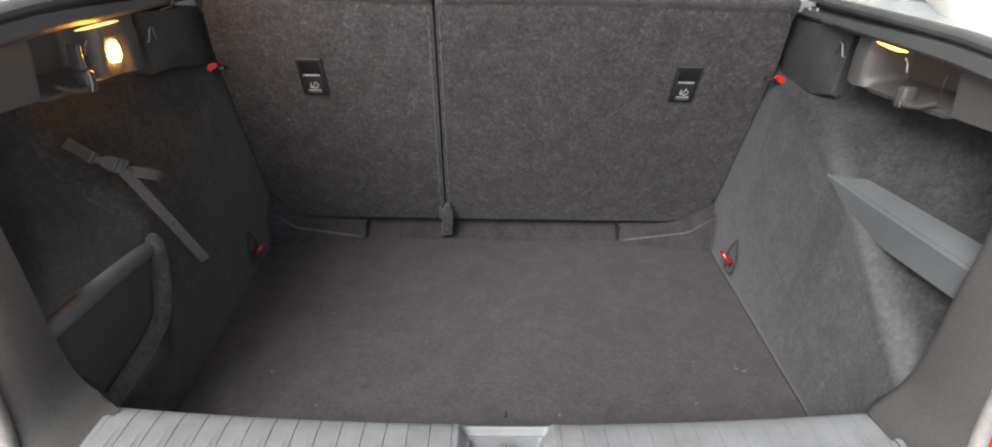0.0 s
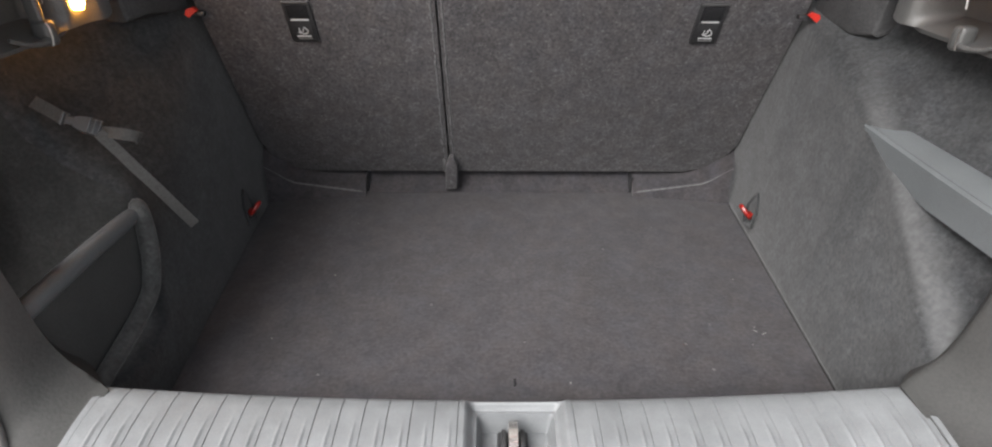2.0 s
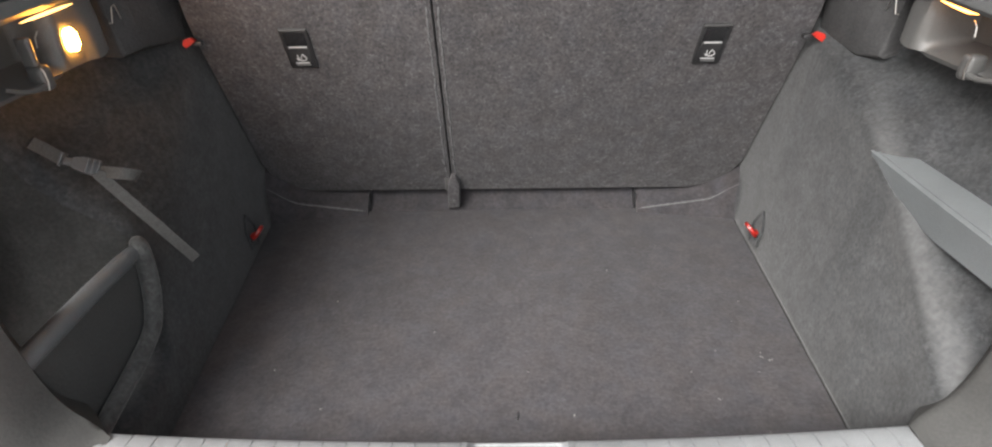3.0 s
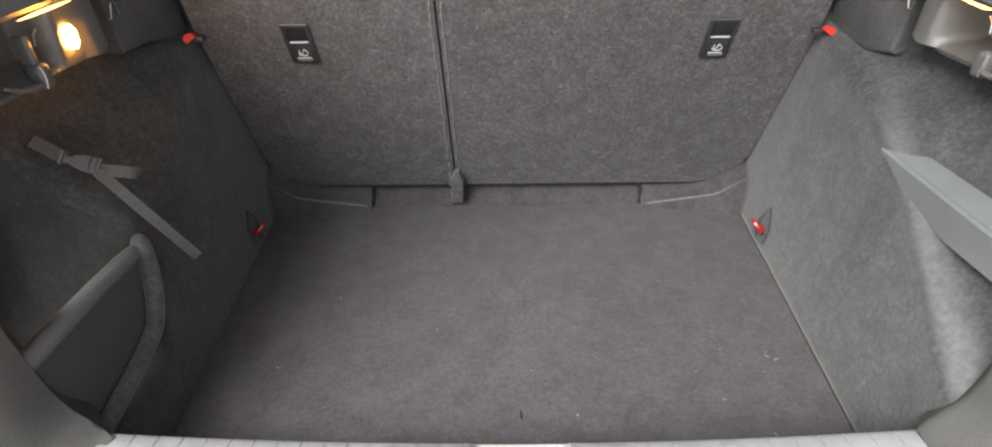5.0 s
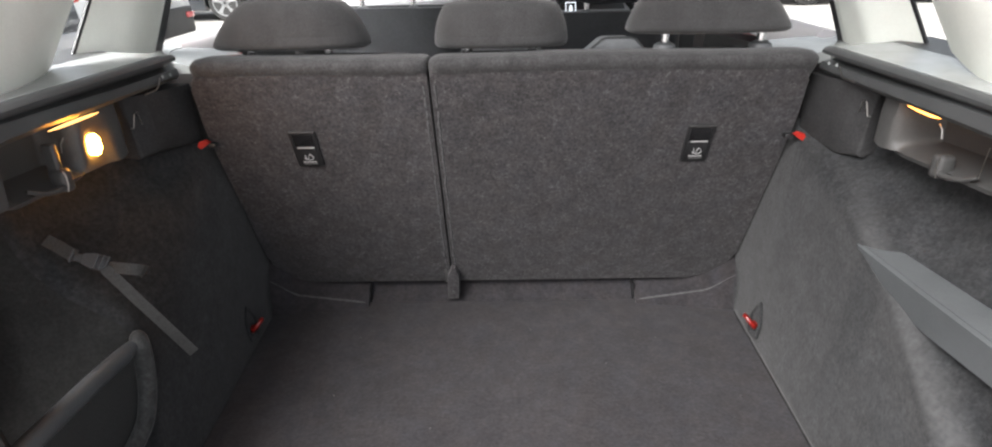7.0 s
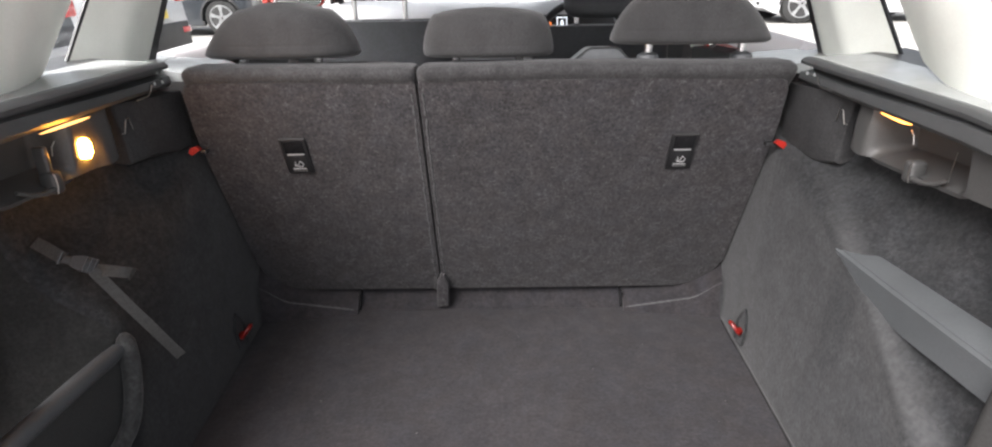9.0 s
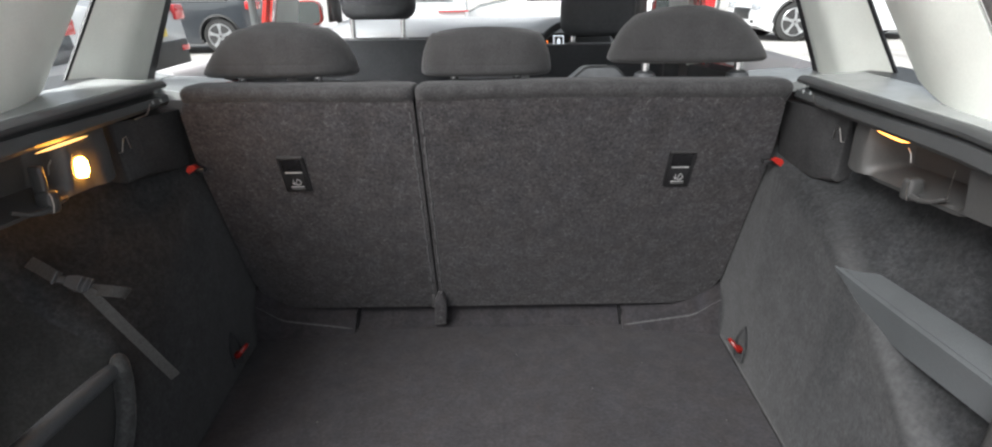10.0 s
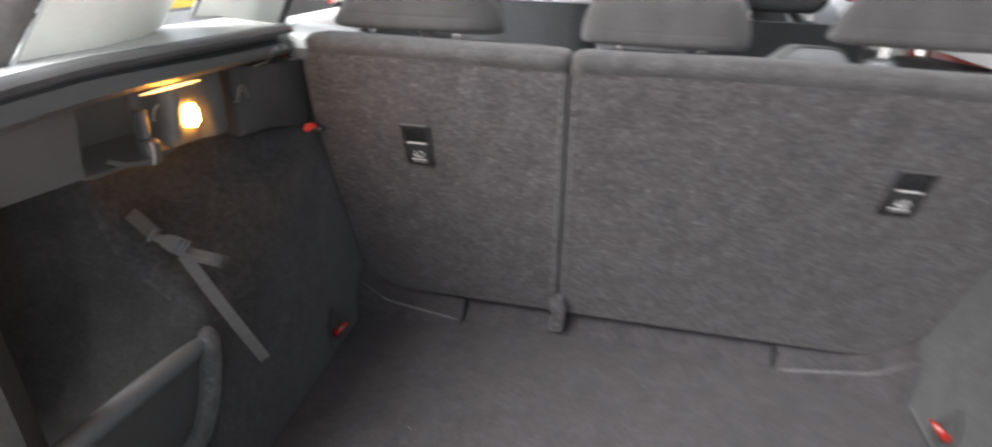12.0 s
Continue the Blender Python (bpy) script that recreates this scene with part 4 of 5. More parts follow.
def headrest(x0, x1, z0, z1, y, outline, posts, label, group="rear headrests", mat=FABRIC, deep=0.10, drop=0.0, lean=0.0):
    """A cushion with a given outline from behind, a faint seam low on its back, and posts."""
    ob = thing("headrest", ((x0 + x1) / 2, y, z0), label, "headrest", group)
    cx, half, high = (x0 + x1) / 2, (x1 - x0) / 2, z1 - z0
    rings = []
    for k in (0.0, 0.02, 0.06, 0.13, 0.20, 0.225, 0.24, 0.255, 0.30, 0.40, 0.52, 0.64, 0.74, 0.82, 0.88, 0.93, 0.97, 0.99, 1.0):
        w = half * float(np.interp(k, *outline))
        d = deep / 2 * (1 - 0.55 * max(0, (k - 0.6) / 0.4) ** 2.4 - 0.3 * max(0, (0.06 - k) / 0.06) ** 2) * (0.99 if k == 0.24 else 1)
        ring = []
        for q in steps(0, 2 * math.pi, 36)[:-1]:
            c, s = math.cos(q), math.sin(q)
            px, py = abs(c) ** 0.45 * math.copysign(1, c), abs(s) ** 0.7 * math.copysign(1, s)
            ring.append((cx + w * px + lean * half * k, y + d * py - 0.010 * k + 0.022 * px * px, z0 + high * k - 0.004 * px * px * (k > 0.9)))
        rings.append(ring)
    part("cushion", loft(rings), mat, ob, smooth=70)
    for px in posts:
        part("post", tube([(px, y, z0 - 0.03 - drop), (px, y, z0 + 0.02)], 0.0075 if mat is FABRIC else 0.0085, 12), CHROME, ob, "chrome post")
        part("post_guide", tube([(px, y, z0 - 0.03 - drop), (px, y, z0 - 0.019 - drop), (px, y, z0 - 0.014 - drop)], [0.020, 0.018, 0.010], 14), SILL_GREY, ob, "dark plastic guide")
    return ob


headrest(-0.490, -0.222, 1.181, 1.271, 1.225, BROAD, (-0.42, -0.29), "dark grey fabric headrest lowered onto the seat back", lean=0.13)
headrest(-0.108, 0.121, 1.179, 1.259, 1.225, SQUARE, (-0.05, 0.06), "smaller dark grey fabric headrest in the middle")
headrest(0.223, 0.499, 1.196, 1.288, 1.225, BROAD, (0.284, 0.447), "dark grey fabric headrest raised on chrome posts", lean=-0.11)

guide = thing("belt_guide", (0.21, 1.25, 1.165), "grey plastic centre-belt guide on the seat top", "belt guide")
part("cover", plate([(-0.052, 0), (0.052, 0), (0.032, 0.021), (0.022, 0.024), (-0.018, 0.024), (-0.026, 0.021)], lambda a, b, d: Vector((0.205 + a, 1.235 + d, 1.165 + b)), 0.05, 0.003), SILL_GREY, guide)
part("rim", tube([(0.205 + a, 1.2345, 1.165 + b) for a, b in ((-0.052, 0.001), (-0.026, 0.022), (-0.018, 0.025), (0.022, 0.025), (0.032, 0.022), (0.052, 0.001))], 0.0016, 6), TRAY_GREY, guide, "raised edge")

# ---- cabin: pillars, doors, roof ----
def skin(lower, upper, thick, mat, name, parent, bulge=0.0, label=""):
    """A panel between a lower and an upper edge of two points each."""
    (a, b), (c, d) = [[Vector(p) for p in q] for q in (lower, upper)]
    def f(u, v):
        p = a.lerp(b, u).lerp(c.lerp(d, u), v)
        push = float(np.interp(u, *bulge)) if isinstance(bulge, tuple) else bulge * math.sin(math.pi * u)
        return p + Vector((-math.copysign(1, p.x) * push, 0, 0))
    return part(name, sheet(f, steps(0, 1, 20)[:: 1 if a.x > 0 else -1], steps(0, 1, 10), thick), mat, parent, label, smooth=60)


for side in (1, -1):
    S = lambda x, y, z: Vector((side * x, y, z))
    cp = thing("pillar_trim", (0.66 * side, 1.25, 1.16), "pale grey plastic pillar trim between side windows", "pillar trim", "pillar trims", "structure")
    up = 0.002 if side > 0 else 0.010
    skin((S(0.657, 1.342, 1.158 + up), S(0.668, 1.135, 1.172 + up)), (S(0.585, 1.64, 1.68), S(0.585, 1.47, 1.68)), 0.004, PALE, "panel", cp, ((0, 0.15, 0.5, 0.58, 1), (0, 0.013, 0.026, 0.026, 0)))
    skin((S(0.667, 1.138, 1.168 + up), S(0.668, 1.131, 1.168 + up)), (S(0.582, 1.474, 1.68), S(0.583, 1.467, 1.68)), 0.004, BLACK, "rear_edge", cp, label="black edge strip")
    skin((S(0.665, 1.372, 1.155), S(0.661, 1.338, 1.155)), (S(0.59, 1.660, 1.68), S(0.59, 1.634, 1.68)), 0.01, BLACK, "window_edge", cp, label="black window edge strip")
    dp = thing("tailgate_pillar_trim", (0.62 * side, 0.95, 1.15), "pale grey plastic pillar trim at the tailgate", "pillar trim", "tailgate pillar trims", "structure")
    skin((S(0.625, 1.03, 1.18), S(0.578, 0.77, 1.130)), (S(0.58, 1.47, 1.69), S(0.54, 1.22, 1.69)), 0.006, PALE, "panel", dp, 0.02)
    skin((S(0.575, 0.765, 1.135), S(0.58, 0.705, 1.10)), (S(0.545, 1.21, 1.69), S(0.56, 1.15, 1.70)), 0.03, RUBBER, "seal", dp, 0.004, "dark rubber tailgate seal")
    shelf = thing("side_shelf", (0.68 * side, 1.2, 1.13), "dark grey plastic ledge below the side window", "side ledge", "side ledges", "structure")
    # the ledge top has the same reflected light painted into its pale grey
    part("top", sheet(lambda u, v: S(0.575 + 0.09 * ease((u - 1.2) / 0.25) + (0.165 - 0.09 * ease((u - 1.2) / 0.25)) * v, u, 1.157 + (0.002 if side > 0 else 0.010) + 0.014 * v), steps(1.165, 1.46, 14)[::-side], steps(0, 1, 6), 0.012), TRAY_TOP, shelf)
    bolster = thing("side_bolster", (0.58 * side, 1.34, 1.11), "light grey plastic side bolster between seat back and door", "bolster", "side bolsters")
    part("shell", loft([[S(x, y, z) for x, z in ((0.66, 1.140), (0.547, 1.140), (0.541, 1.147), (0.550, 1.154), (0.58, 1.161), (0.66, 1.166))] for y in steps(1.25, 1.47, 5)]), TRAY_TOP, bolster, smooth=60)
    outer = thing("body_side", (0.76 * side, 1.6, 0.3), "red painted body side of the car", "body side", "body sides", "structure")
    part("quarter_panel", box((side * 0.755 - 0.012, 0.62, 0.30), (side * 0.755 + 0.012, 1.5, 1.145), 0.006), RED_PAINT, outer)
    part("front_wing", sheet(lambda u, v: S(0.755 - 0.05 * ease((u - 3.7) / 0.5), u, 0.34 + (0.84 - 0.03 * ease((u - 3.6) / 0.6)) * v), steps(2.985, 4.25, 12), steps(0, 1, 8), 0.01), RED_PAINT, outer)
    for wy, wz in ((1.0, 0.34), (3.6, 0.50)):
        tyre = part("wheel", tube([S(x, wy, wz) for x in (0.575, 0.585, 0.72, 0.735)], [0.29, 0.318, 0.318, 0.29], 36), DARK, outer, "black tyre")
        part("rim", tube([S(0.70, wy, wz), S(0.738, wy, wz)], [0.20, 0.205], 28), STEEL, tyre, "dull metal rim")
    part("pillar_skin", sheet(lambda u, v: S(0.752 - 0.13 * v, 2.185 + 0.09 * u - 0.05 * v, 1.16 + 0.54 * v), steps(0, 1, 3), steps(0, 1, 8), 0.012), RED_PAINT, outer, "red painted centre pillar")
    part("pillar_lining", sheet(lambda u, v: S(0.722 - 0.13 * v, 2.12 + 0.28 * u - 0.05 * v, 1.12 + 0.58 * v), [0.24, 0.5, 0.75, 1], steps(0, 1, 8), 0.02), PALE, outer, "pale plastic pillar lining")
    part("belt_strip", tube([S(0.712, 2.075 - 0.05 * v, 1.1 + 0.5 * v) for v in steps(0, 1, 5)], 0.012, 6, flat=0.2), TRAY_TOP, outer, "pale grey seat belt webbing")
    part("door_jamb", sheet(lambda u, v: S(0.716 - 0.13 * v + 0.012 * u, 2.125 + 0.075 * u - 0.05 * v, 1.12 + 0.56 * v), steps(0, 1, 4), steps(0, 1, 8), 0.006), RED_PAINT, outer, "red painted door jamb")
    part("roof_rail", box((side * 0.60 - 0.05, 1.0, 1.685), (side * 0.60 + 0.05, 2.9, 1.75), 0.02), RED_PAINT, outer)
    part("rear_quarter_glass", sheet(lambda u, v: S(0.735 - 0.13 * v, 0.86 + 0.42 * u + 0.42 * v, 1.17 + 0.51 * v), (0, 1), (0, 1), 0.004), GLASS, outer, "side window glass").visible_shadow = False
    for name, y0, y1 in (("rear_door", 1.50, 2.17), ("front_door", 2.27, 2.98)):
        door = thing(name, (0.72 * side, (y0 + y1) / 2, 0.3), "red car door with a pale inner capping and a window", "car door", "car doors")
        part("outer_skin", box((side * 0.755 - 0.010, y0, 0.30), (side * 0.755 + 0.010, y1, 1.165), 0.006), RED_PAINT, door)
        rise = lambda y: 0.07 * (y - 1.42)
        part("inner_card", loft([[(side * x, y, z) for x, z in ((0.742, 0.4), (0.66, 0.4), (0.655, 0.8), (0.678, 1.125), (0.742, 1.13))] for y in steps(y0, y1, 8)]), DARK, door, "dark inner door card")
        part("capping", loft([[(side * x, y, z + rise(y)) for x, z in ((0.742, 1.12), (0.672, 1.12), (0.674, 1.135), (0.685, 1.157), (0.70, 1.172), (0.742, 1.164))] for y in steps(y0, y1, 8)]), DOOR_PALE, door, "pale grey capping below the window", smooth=60)
        pane = sheet(lambda u, v: S(0.738 - 0.13 * v, y0 + (y1 - y0) * u - 0.05 * v * (0 if y0 < 2 else 1), 1.17 + 0.51 * v), (0, 1), (0, 1), 0.004)
        part("window_pane", pane, GLASS, door).visible_shadow = False

roof = single("ceiling", sheet(lambda u, v: (0.64 * v, u, 1.70 + 0.05 * (1 - v * v) - 0.10 * ease((1.25 - u) / 0.5) * 0.3 - 0.06 * ease((u - 2.3) / 0.5)), steps(0.98, 2.62, 14), steps(-1, 1, 14), 0.03), HEADLINER, (0, 1.8, 1.7), "pale cloth roof lining of the car", "roof lining", kind="structure")
single("roof_panel", sheet(lambda u, v: (0.68 * v, u, 1.752 + 0.055 * (1 - v * v) - 0.06 * ease((u - 2.3) / 0.5)), steps(0.95, 2.66, 14), steps(-1, 1, 14), 0.01), RED_PAINT, (0, 1.8, 1.75), "red painted car roof", "roof", kind="structure")
single("cabin_floor", box((-0.74, 1.45, 0.26), (0.74, 3.2, 0.32), 0.01), DARK, (0, 2.3, 0.26), "dark carpeted cabin floor", "cabin floor", kind="structure")

# rear bench under the seat backs
bench = thing("rear_bench", (0, 1.8, 0.32), "dark fabric rear bench cushion", "bench")
part("cushion", box((-0.62, 1.52, 0.34), (0.62, 2.0, 0.66), 0.05, 3), FABRIC, bench)

# ---- front seats ----
def front_seat(x, z_top, head_gap, label, posts):
    ob = thing("front_seat", (x, 2.25, 0.32), label, "front seat", "front seats")
    rings = []
    for k in steps(0, 1, 12):
        z = 0.55 + (z_top - 0.55) * k
        w = (0.25 - 0.035 * k ** 2) * (1 if k < 0.95 else 0.94)
        d = 0.075 - 0.02 * k
        cy = 2.34 - 0.20 * k
        rings.append([(x + w * abs(math.cos(t)) ** 0.45 * math.copysign(1, math.cos(t)), cy + d * abs(math.sin(t)) ** 0.6 * math.copysign(1, math.sin(t)), z) for t in steps(0, 2 * math.pi, 24)[:-1]])
    part("backrest", loft(rings), LEATHER, ob, smooth=60)
    part("seat_cushion", box((x - 0.26, 2.3, 0.34), (x + 0.26, 2.75, 0.56), 0.05, 3), LEATHER, ob)
    head = headrest(x - 0.122, x + 0.122, z_top + head_gap, z_top + head_gap + 0.17, 2.17, ROUND, posts, "black headrest of a front seat", "front headrests", LEATHER, 0.11, head_gap - 0.02)
    return ob


front_seat(-0.352, 1.218, 0.062, "black front passenger seat", (-0.437, -0.273))
front_seat(0.366, 1.196, 0.024, "black driver's seat behind the steering wheel", (0.285, 0.447))

# ---- dashboard and steering wheel ----
dash = thing("dashboard", (0, 2.85, 0.6), "dark grey dashboard with a light-catching top", "dashboard")
def dash_ring(x):
    hump = 0.035 * math.exp(-((x - 0.37) / 0.16) ** 4)
    return [(x, y, z) for y, z in ((2.70, 0.75), (2.64, 0.95), (2.655, 1.17), (2.675, 1.215), (2.70, 1.23 + hump * 0.4), (2.78, 1.247 + hump), (2.95, 1.268 + hump * 0.5), (3.25, 1.295), (3.3, 1.2), (3.3, 0.75))]
part("body", loft([dash_ring(x) for x in steps(-0.70, 0.70, 40)]), DASH, dash, smooth=50)
part("front_band", tube([(x, 2.655, 1.195) for x in steps(-0.68, 0.16, 6)], 0.02, 10), BLACK, dash, "black front edge")
cluster = part("dial_panel", plate(rounded(0.17, 1.13, 0.51, 1.222, 0.03), lambda a, b, d: Vector((a, 2.645 + d + 0.3 * (b - 1.13), b)), 0.03, 0.004), BLACK, dash, "black instrument cluster")
LIT = glowing("cluster_screen", (0.8, 0.85, 0.9), 0.6)
for a0, b0, a1, b1 in ((0.272, 1.163, 0.314, 1.167), (0.272, 1.209, 0.314, 1.213), (0.272, 1.163, 0.2755, 1.213), (0.3105, 1.163, 0.314, 1.213), (0.287, 1.172, 0.300, 1.196), (0.290, 1.196, 0.297, 1.202)):
    part("screen_line", plate(rounded(a0, b0, a1, b1, 0.001), lambda a, b, d: Vector((a, 2.640 + d + 0.3 * (b - 1.13), b)), 0.004), LIT, cluster, "lit display line")
part("dial_ring", tube([(0.214 + 0.035 * math.cos(t), 2.642 + 0.3 * (0.04 + 0.035 * math.sin(t)), 1.175 + 0.035 * math.sin(t)) for t in steps(0.2, 2.2, 12)], 0.0016, 6), glowing("dial_glow", (1, 0.25, 0.05), 1.0), cluster, "glowing orange dial ring")
wheel = thing("steering_wheel", (0.366, 2.5, 1.1), "black steering wheel with a grey rim", "steering wheel")
tilt = Matrix.Translation((0.366, 2.51, 1.10)) @ Matrix.Rotation(radians(-24), 4, "X")
part("rim", tube([tilt @ Vector((0.185 * math.cos(t), 0, 0.185 * math.sin(t))) for t in steps(0, 2 * math.pi, 40)[:-1]], 0.014, 10, closed=True), BLACK, wheel)
hub = box((-0.07, -0.02, -0.05), (0.07, 0.03, 0.05), 0.02, 3)
bmesh.ops.transform(hub, matrix=tilt, verts=hub.verts)
part("hub", hub, BLACK, wheel)
for a0 in (0, math.pi, 1.5 * math.pi):
    part("spoke", tube([tilt @ Vector((r * math.cos(a0), 0.01, r * math.sin(a0))) for r in (0.05, 0.18)], 0.014, 8, flat=0.5), BLACK, wheel)
part("column", tube([tilt @ Vector((0, 0.02, 0)), tilt @ Vector((0, 0.22, -0.05))], 0.035, 12), BLACK, wheel)

screen = thing("windscreen", (0, 3.0, 1.28), "clear laminated windscreen in a black frame", "windscreen", kind="structure")
part("pane", sheet(lambda u, v: (u * (0.68 - 0.12 * v), 3.28 - 0.66 * v + 0.05 * (1 - u * u), 1.29 + 0.40 * v), steps(-1, 1, 10), steps(0, 1, 4), 0.005), GLASS, screen).visible_shadow = False
for side in (1, -1):
    part("pillar", tube([(side * 0.755, 3.18, 1.22), (side * 0.675, 2.88, 1.48), (side * 0.59, 2.62, 1.69)], 0.04, 10, flat=0.6), DARK, screen, "dark windscreen pillar")
single("bonnet", sheet(lambda u, v: (0.70 * v, u, 1.24 - 0.10 * (u - 3.3) - 0.05 * v * v - 0.25 * ease((u - 3.9) / 0.5)), steps(3.32, 4.3, 12), steps(-1, 1, 10), 0.01), RED_PAINT, (0, 3.8, 0.9), "red painted bonnet", "bonnet", kind="structure")
for side in (1, -1):
    mirror = thing("door_mirror", (0.86 * side, 2.99, 1.24), "red door mirror with a dark glass", "door mirror", "door mirrors")
    shell = []
    for k, (y, s) in enumerate(((2.97, 0.97), (2.98, 1.0), (3.02, 0.97), (3.07, 0.8), (3.11, 0.5))):
        shell.append([(side * 0.825 + 0.062 * s * abs(math.cos(t)) ** 0.6 * math.copysign(1, math.cos(t)), y, 1.32 + 0.055 * s * abs(math.sin(t)) ** 0.6 * math.copysign(1, math.sin(t))) for t in steps(0, 2 * math.pi, 24)[:-1]])
    part("shell", loft(shell), RED_PAINT, mirror)
    part("mirror_glass", plate(rounded(side * 0.825 - 0.056, 1.272, side * 0.825 + 0.056, 1.368, 0.025), lambda a, b, d: Vector((a, 2.967 + d, b)), 0.004), MIRROR, mirror, "mirror glass")
    part("arm", box((side * 0.80 - 0.05, 3.01, 1.235), (side * 0.80 + 0.05, 3.07, 1.27), 0.01), BLACK, mirror)

tailgate = thing("tailgate", (0, 0.9, 1.76), "raised tailgate over the boot opening", "tailgate", kind="structure")
def gate(u, v):
    return Vector((u * (0.60 - 0.03 * v), 0.93 - 0.88 * v, 1.80 + 0.62 * v + 0.08 * math.sin(math.pi * v) - 0.05 * u * u))
part("inner_lining", sheet(lambda u, v: gate(u, v) - Vector((0, 0, 0.03)), steps(-1, 1, 8), steps(0.02, 0.98, 8), 0.01), DARK, tailgate, "dark inner lining")
part("outer_skin", sheet(gate, steps(-1, 1, 8), steps(0, 1, 8), 0.01), RED_PAINT, tailgate, "red painted outer skin")
for side in (1, -1):
    part("gas_strut", tube([(side * 0.56, 0.98, 1.50), (side * 0.55, 0.50, 2.08)], 0.011, 8), BLACK, tailgate, "black gas strut")

# ---- the car park outside ----
LEVEL = Matrix.Identity(4)
ground = single("ground", sheet(lambda u, v: (u, v, 0.0), [-400, -120, -40, -20, -10, -5, 0, 5, 10, 20, 40, 120, 400], [-400, -120, -40, -20, -10, -5, 0, 5, 10, 20, 40, 120, 400]), PAVING, (0, 0, 0), "pale worn concrete paving of a car park", "paving", kind="structure", frame_of=LEVEL)

TYRE = material("tyre_rubber", (0.03, 0.03, 0.03), 0.85, colour2=(0.045, 0.044, 0.043), scale=60, bump=0.3)
ALLOY = material("alloy_rim", (0.62, 0.63, 0.64), 0.3, 0.8, colour2=(0.55, 0.56, 0.57), scale=50)
TAIL_RED = material("tail_lamp_red", (0.6, 0.02, 0.02), 0.15, coat=1.0, colour2=(0.45, 0.01, 0.015), scale=40)
HEAD_CLEAR = material("head_lamp_clear", (0.5, 0.52, 0.55), 0.1, coat=1.0, colour2=(0.25, 0.26, 0.28), scale=30)
TINTED = material("tinted_window", (0.02, 0.022, 0.025), 0.08, coat=1.0, colour2=(0.028, 0.03, 0.033), scale=5)
PLATE_BACK = material("number_plate_yellow", (0.7, 0.55, 0.08), 0.5, colour2=(0.66, 0.5, 0.07), scale=60)


def paint(name, colour):
    return material(name, colour, 0.28, coat=1.0, colour2=tuple(c * 0.93 for c in colour), scale=700, stain=0.03, stain_scale=3)


WHITE_PAINT, GREY_PAINT, SILVER_PAINT = paint("white_car_paint", (0.72, 0.725, 0.735)), paint("dark_grey_car_paint", (0.035, 0.04, 0.047)), paint("silver_car_paint", (0.42, 0.43, 0.44))


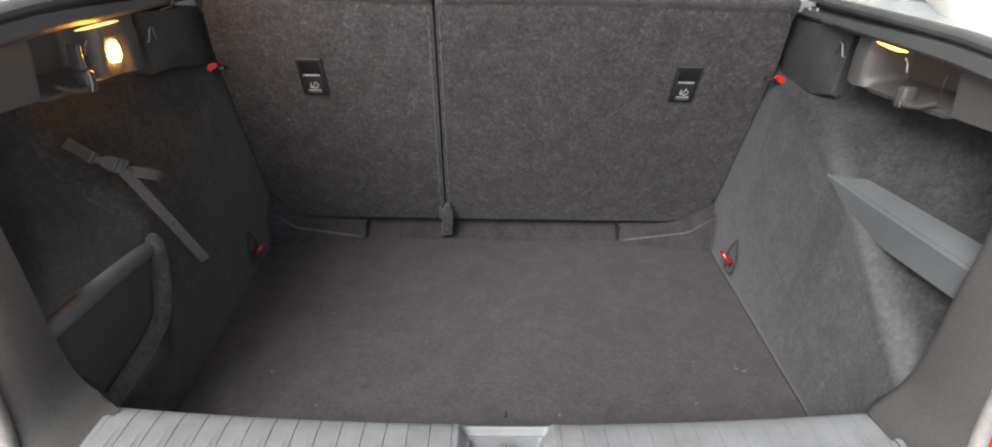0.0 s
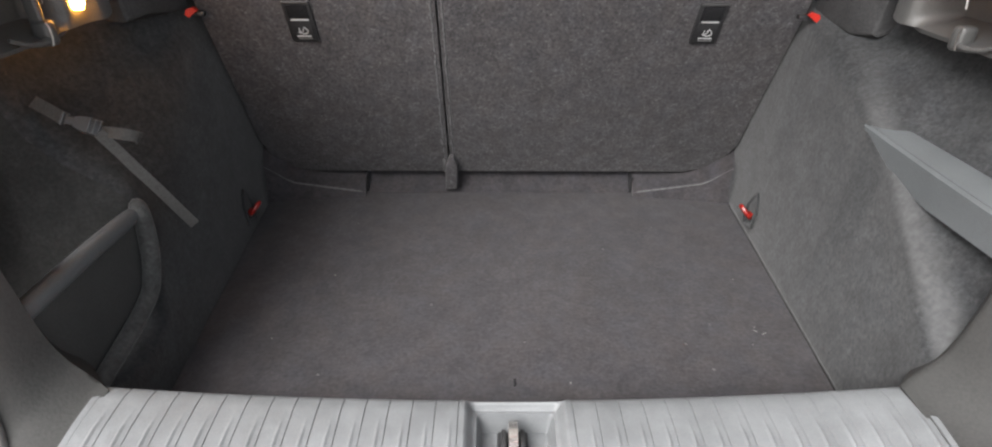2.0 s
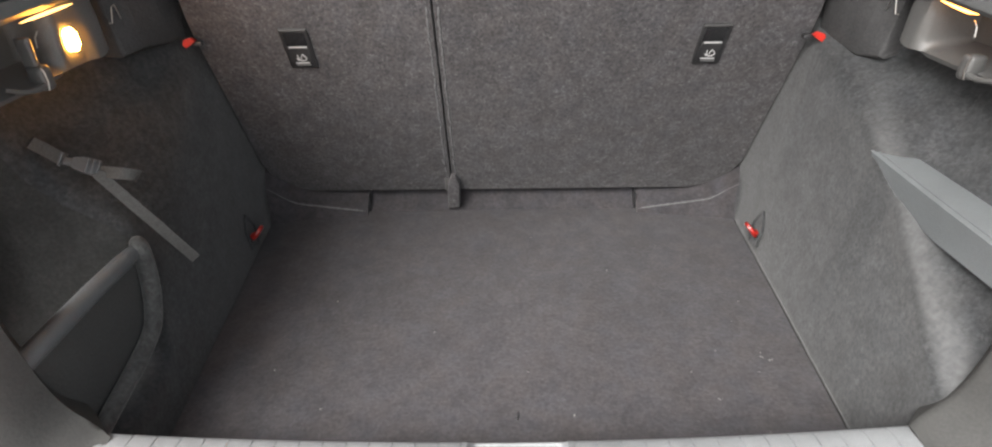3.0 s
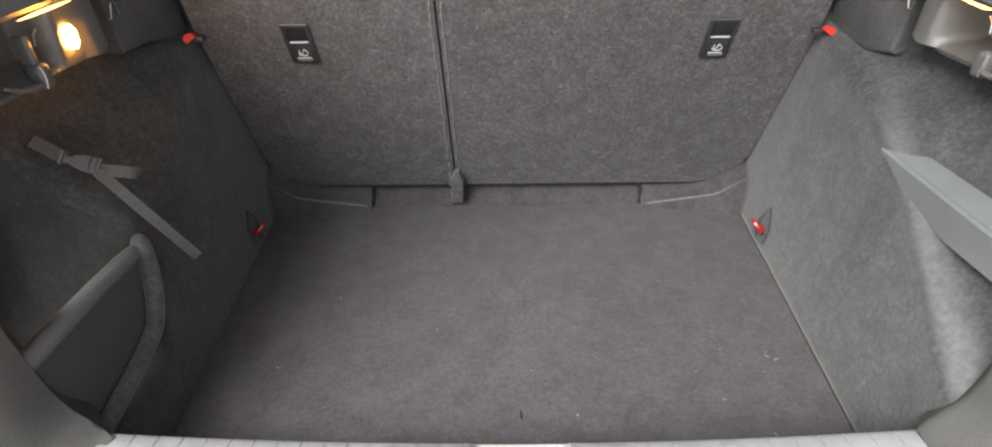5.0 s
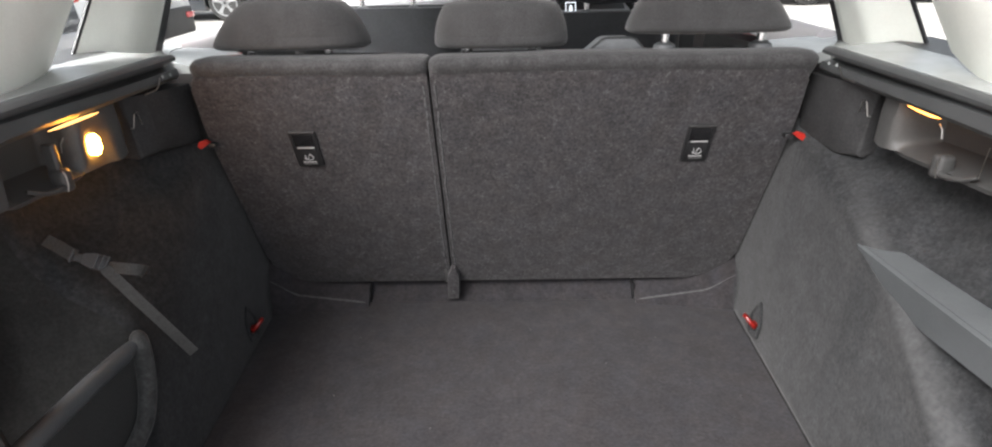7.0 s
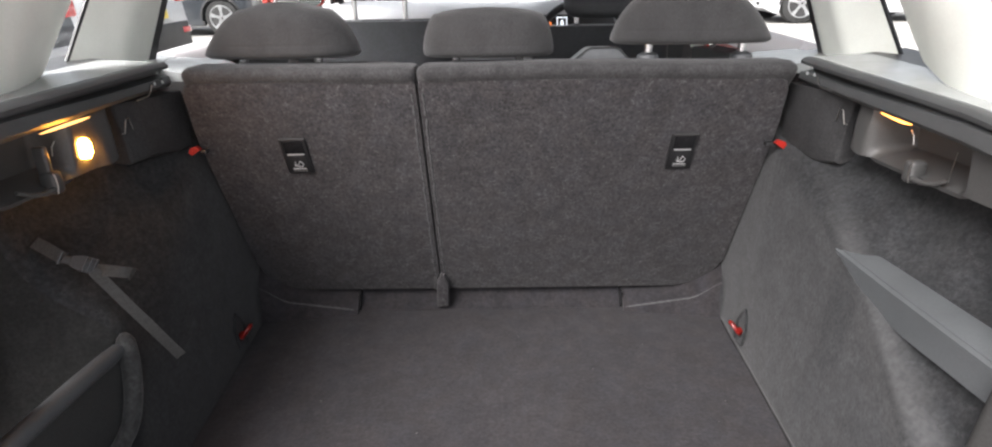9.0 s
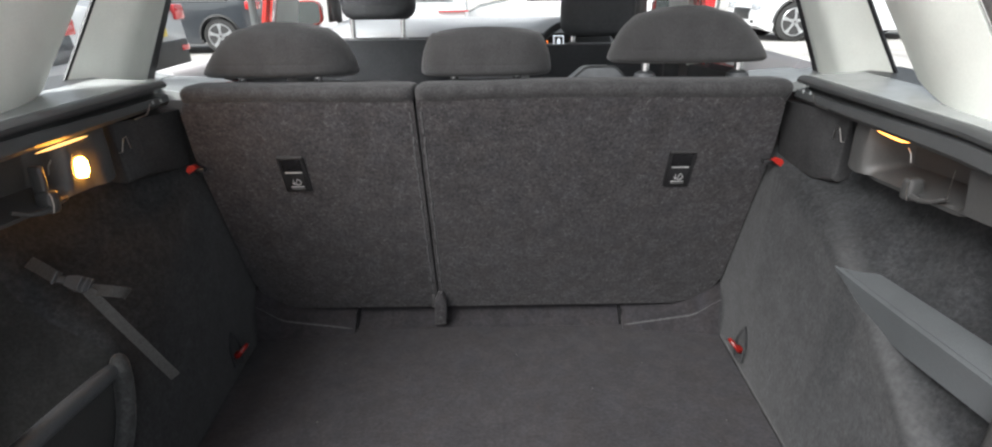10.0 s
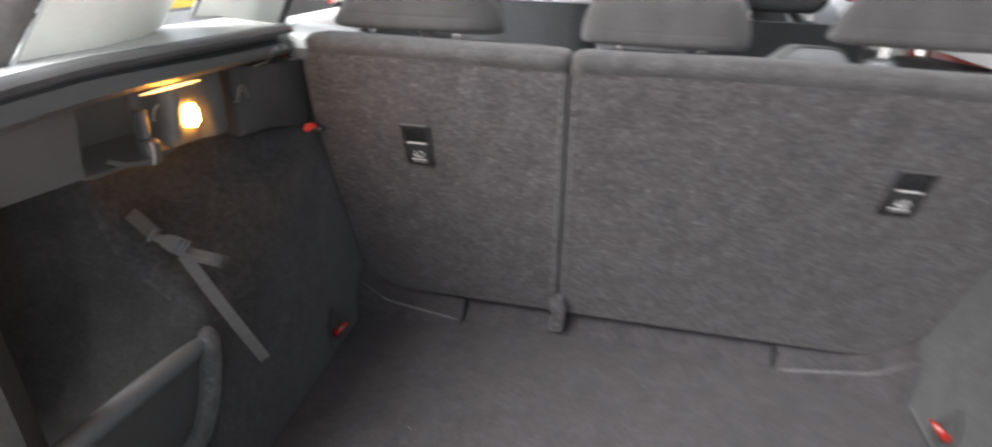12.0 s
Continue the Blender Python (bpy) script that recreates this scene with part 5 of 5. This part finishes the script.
def parked_car(x, y, heading, mat, label, wheel_r=0.33, tall=1.6, long=4.3, lower=None, lamp=(0.86, 1.03, 0.53, 0.87)):
    """A parked car, its nose along heading (degrees from +y, to the left), resting on the ground."""
    m = Matrix.Translation((x, y, 0)) @ Matrix.Rotation(radians(heading), 4, "Z")
    car = thing("parked_car", (0, 0, 0), label, "car", "parked cars", frame_of=m)
    L, H, W = long / 2, tall, 0.89
    side = ((-L, 0.62), (-L + 0.02, 0.95), (-L + 0.10, 1.08), (-L + 0.42, 1.1 + 0.32 * H - 0.42), (-L + 0.75, H - 0.04), (-0.3, H), (0.45, H - 0.05), (1.15, 1.05), (L - 0.35, 0.93), (L - 0.04, 0.78), (L, 0.60))
    def half(z):
        return W - 0.02 * abs(z - 0.7) - (0.33 * max(0, z - 1.0) ** 1.15)
    def roofline(yy):
        return float(np.interp(yy, [p[0] for p in side], [p[1] for p in side]))
    axles = (-L + 0.78, L - 0.86)
    def underline(yy):
        low = 0.22 + 0.12 * ease((abs(yy) - L + 0.35) / 0.35)
        for ax in axles:
            d = abs(yy - ax)
            if d < wheel_r + 0.05:
                low = max(low, wheel_r + math.sqrt((wheel_r + 0.05) ** 2 - d * d))
        return low
    ys = sorted(set([-L, -L + 0.03, L - 0.03, L] + [round(v, 3) for v in steps(-L, L, 110)]))
    rings = []
    for yy in ys:
        top, low = roofline(yy), underline(yy)
        nose = 1 - 0.10 * ease((abs(yy) - L + 0.45) / 0.45) ** 2
        zs = [low + (top - low) * k for k in (0, 0.08, 0.25, 0.45, 0.6, 0.72, 0.84, 0.93, 0.98)]
        right = [(half(z) * nose, yy, z) for z in zs]
        rings.append([(-a, b, c) for a, b, c in right] + [(-0.4 * nose, yy, top), (0.4 * nose, yy, top)] + right[::-1])
    body = part("body", loft(rings), mat, car, smooth=40)
    # windows as dark glass set a little proud
    for s in (1, -1):
        def pane(u, v):
            yy = -L + 0.55 + (1.0 + L - 0.55) * u
            z0, z1 = 1.02, max(1.03, min(roofline(yy) - 0.09, H - 0.14))
            z = z0 + (z1 - z0) * v
            return (s * (half(z) + 0.006), yy, z)
        part("side_window", sheet(pane, steps(0, 1, 14), steps(0, 1, 5), 0.004), TINTED, car)
        for ax in axles:
            w = part("wheel", tube([(s * (W - 0.21), ax, wheel_r), (s * (W - 0.20), ax, wheel_r), (s * (W - 0.03), ax, wheel_r), (s * (W - 0.01), ax, wheel_r)], [wheel_r * 0.94, wheel_r, wheel_r, wheel_r * 0.93], 32), TYRE, car, "black tyre on a silver alloy rim")
            part("rim", tube([(s * (W - 0.10), ax, wheel_r), (s * (W - 0.004), ax, wheel_r)], wheel_r * 0.70, 28), DARK, w)
            for k in range(5):
                t = 2 * math.pi * k / 5 + 0.3
                d = Vector((0, math.cos(t), math.sin(t)))
                c = Vector((s * W, ax, wheel_r))
                e = Vector((0, -d.z, d.y))
                part("spoke", loft([[c + d * r + e * q + Vector((s * o, 0, 0)) for q, o in ((-h, -0.03), (h, -0.03), (h * 0.8, 0.004), (-h * 0.8, 0.004))] for r, h in ((0.02, 0.05), (wheel_r * 0.35, 0.028), (wheel_r * 0.70, 0.06))]), ALLOY, w)
            part("rim_lip", tube([(s * W, ax + wheel_r * 0.69 * math.cos(t), wheel_r + wheel_r * 0.69 * math.sin(t)) for t in steps(0, 2 * math.pi, 28)[:-1]], 0.014, 6, closed=True), ALLOY, w)
            arch = [(s * (half(0.7) + 0.004), ax + (wheel_r + 0.065) * math.cos(t), wheel_r + (wheel_r + 0.065) * math.sin(t)) for t in steps(-0.05, math.pi + 0.05, 20)]
            part("wheel_arch", tube(arch, 0.03, 8, flat=0.5), DARK, car, "dark plastic wheel-arch trim")
        part("tail_lamp", box((min(s * lamp[2], s * lamp[3]), -L - 0.015, lamp[0]), (max(s * lamp[2], s * lamp[3]), -L + 0.20, lamp[1]), min(0.03, (lamp[1] - lamp[0]) * 0.3), 2), TAIL_RED, car, "red tail lamp")
        part("reflector", box((s * 0.68 - 0.10, -L - 0.042, 0.46), (s * 0.68 + 0.12, -L + 0.05, 0.54), 0.015, 2), TAIL_RED, car, "red bumper reflector")
        part("head_lamp", box((s * 0.66 - 0.16, L - 0.30, 0.66), (s * 0.66 + 0.16, L + 0.012, 0.80), 0.04, 2), HEAD_CLEAR, car, "clear head lamp")
        part("fog_lamp", box((s * 0.62 - 0.10, L - 0.10, 0.38), (s * 0.62 + 0.10, L + 0.006, 0.46), 0.02, 2), BLACK, car, "black lower grille")
        part("sill_trim", box((s * 0.85 - 0.03, -1.0, 0.20), (s * 0.85 + 0.045, 1.0, 0.30), 0.02, 2), DARK, car, "dark plastic side skirt")
    rear_glass = sheet(lambda u, v: (u * (0.62 - 0.12 * v), -L + 0.085 + 0.52 * v * 0.72, 1.10 + (H - 0.16 - 1.10) * v), steps(-1, 1, 6), steps(0, 1, 4), 0.01)
    bmesh.ops.translate(rear_glass, vec=(0, -0.03, 0.02), verts=rear_glass.verts)
    part("rear_window", rear_glass, TINTED, car)
    part("windscreen", sheet(lambda u, v: (u * (0.70 - 0.14 * v), 1.16 - 0.66 * v, 1.075 + (H - 0.09 - 1.06) * v), steps(-1, 1, 6), steps(0, 1, 4), 0.01), TINTED, car)
    part("rear_bumper", box((-0.80, -L - 0.03, 0.25), (0.80, -L + 0.12, 0.62), 0.05, 2), lower or mat, car)
    part("grille", box((-0.45, L - 0.1, 0.45), (0.45, L + 0.01, 0.70), 0.03, 2), BLACK, car)
    part("number_plate", box((-0.26, -L - 0.036, 0.68), (0.26, -L + 0.01, 0.79), 0.005, 2), PLATE_BACK, car, "plain yellow plate")
    return car


parked_car(-6.95, 13.45, 90, GREY_PAINT, "dark grey parked car seen side-on, alloy wheels", 0.35, 1.65)
parked_car(-6.5, 8.15, 90, SILVER_PAINT, "silver parked hatchback, its tail lamp towards the aisle", 0.31, 1.5, 4.1, DARK, lamp=(0.87, 1.08, 0.62, 0.885))
parked_car(8.2, 14.4, 90, WHITE_PAINT, "white parked car, nose towards the aisle", 0.42, 1.75, 4.6)
parked_car(-1.5, 10.55, 10, WHITE_PAINT, "white parked car ahead seen from behind", 0.33, 1.5, lamp=(0.935, 0.955, 0.42, 0.84))
parked_car(1.6, 11.2, 90, WHITE_PAINT, "white parked car ahead seen side-on", 0.33, 1.55)
parked_car(-6.25, 5.45, 90, GREY_PAINT, "dark grey parked hatchback at the end of the row", 0.31, 1.5, 4.1, SILVER_PAINT)
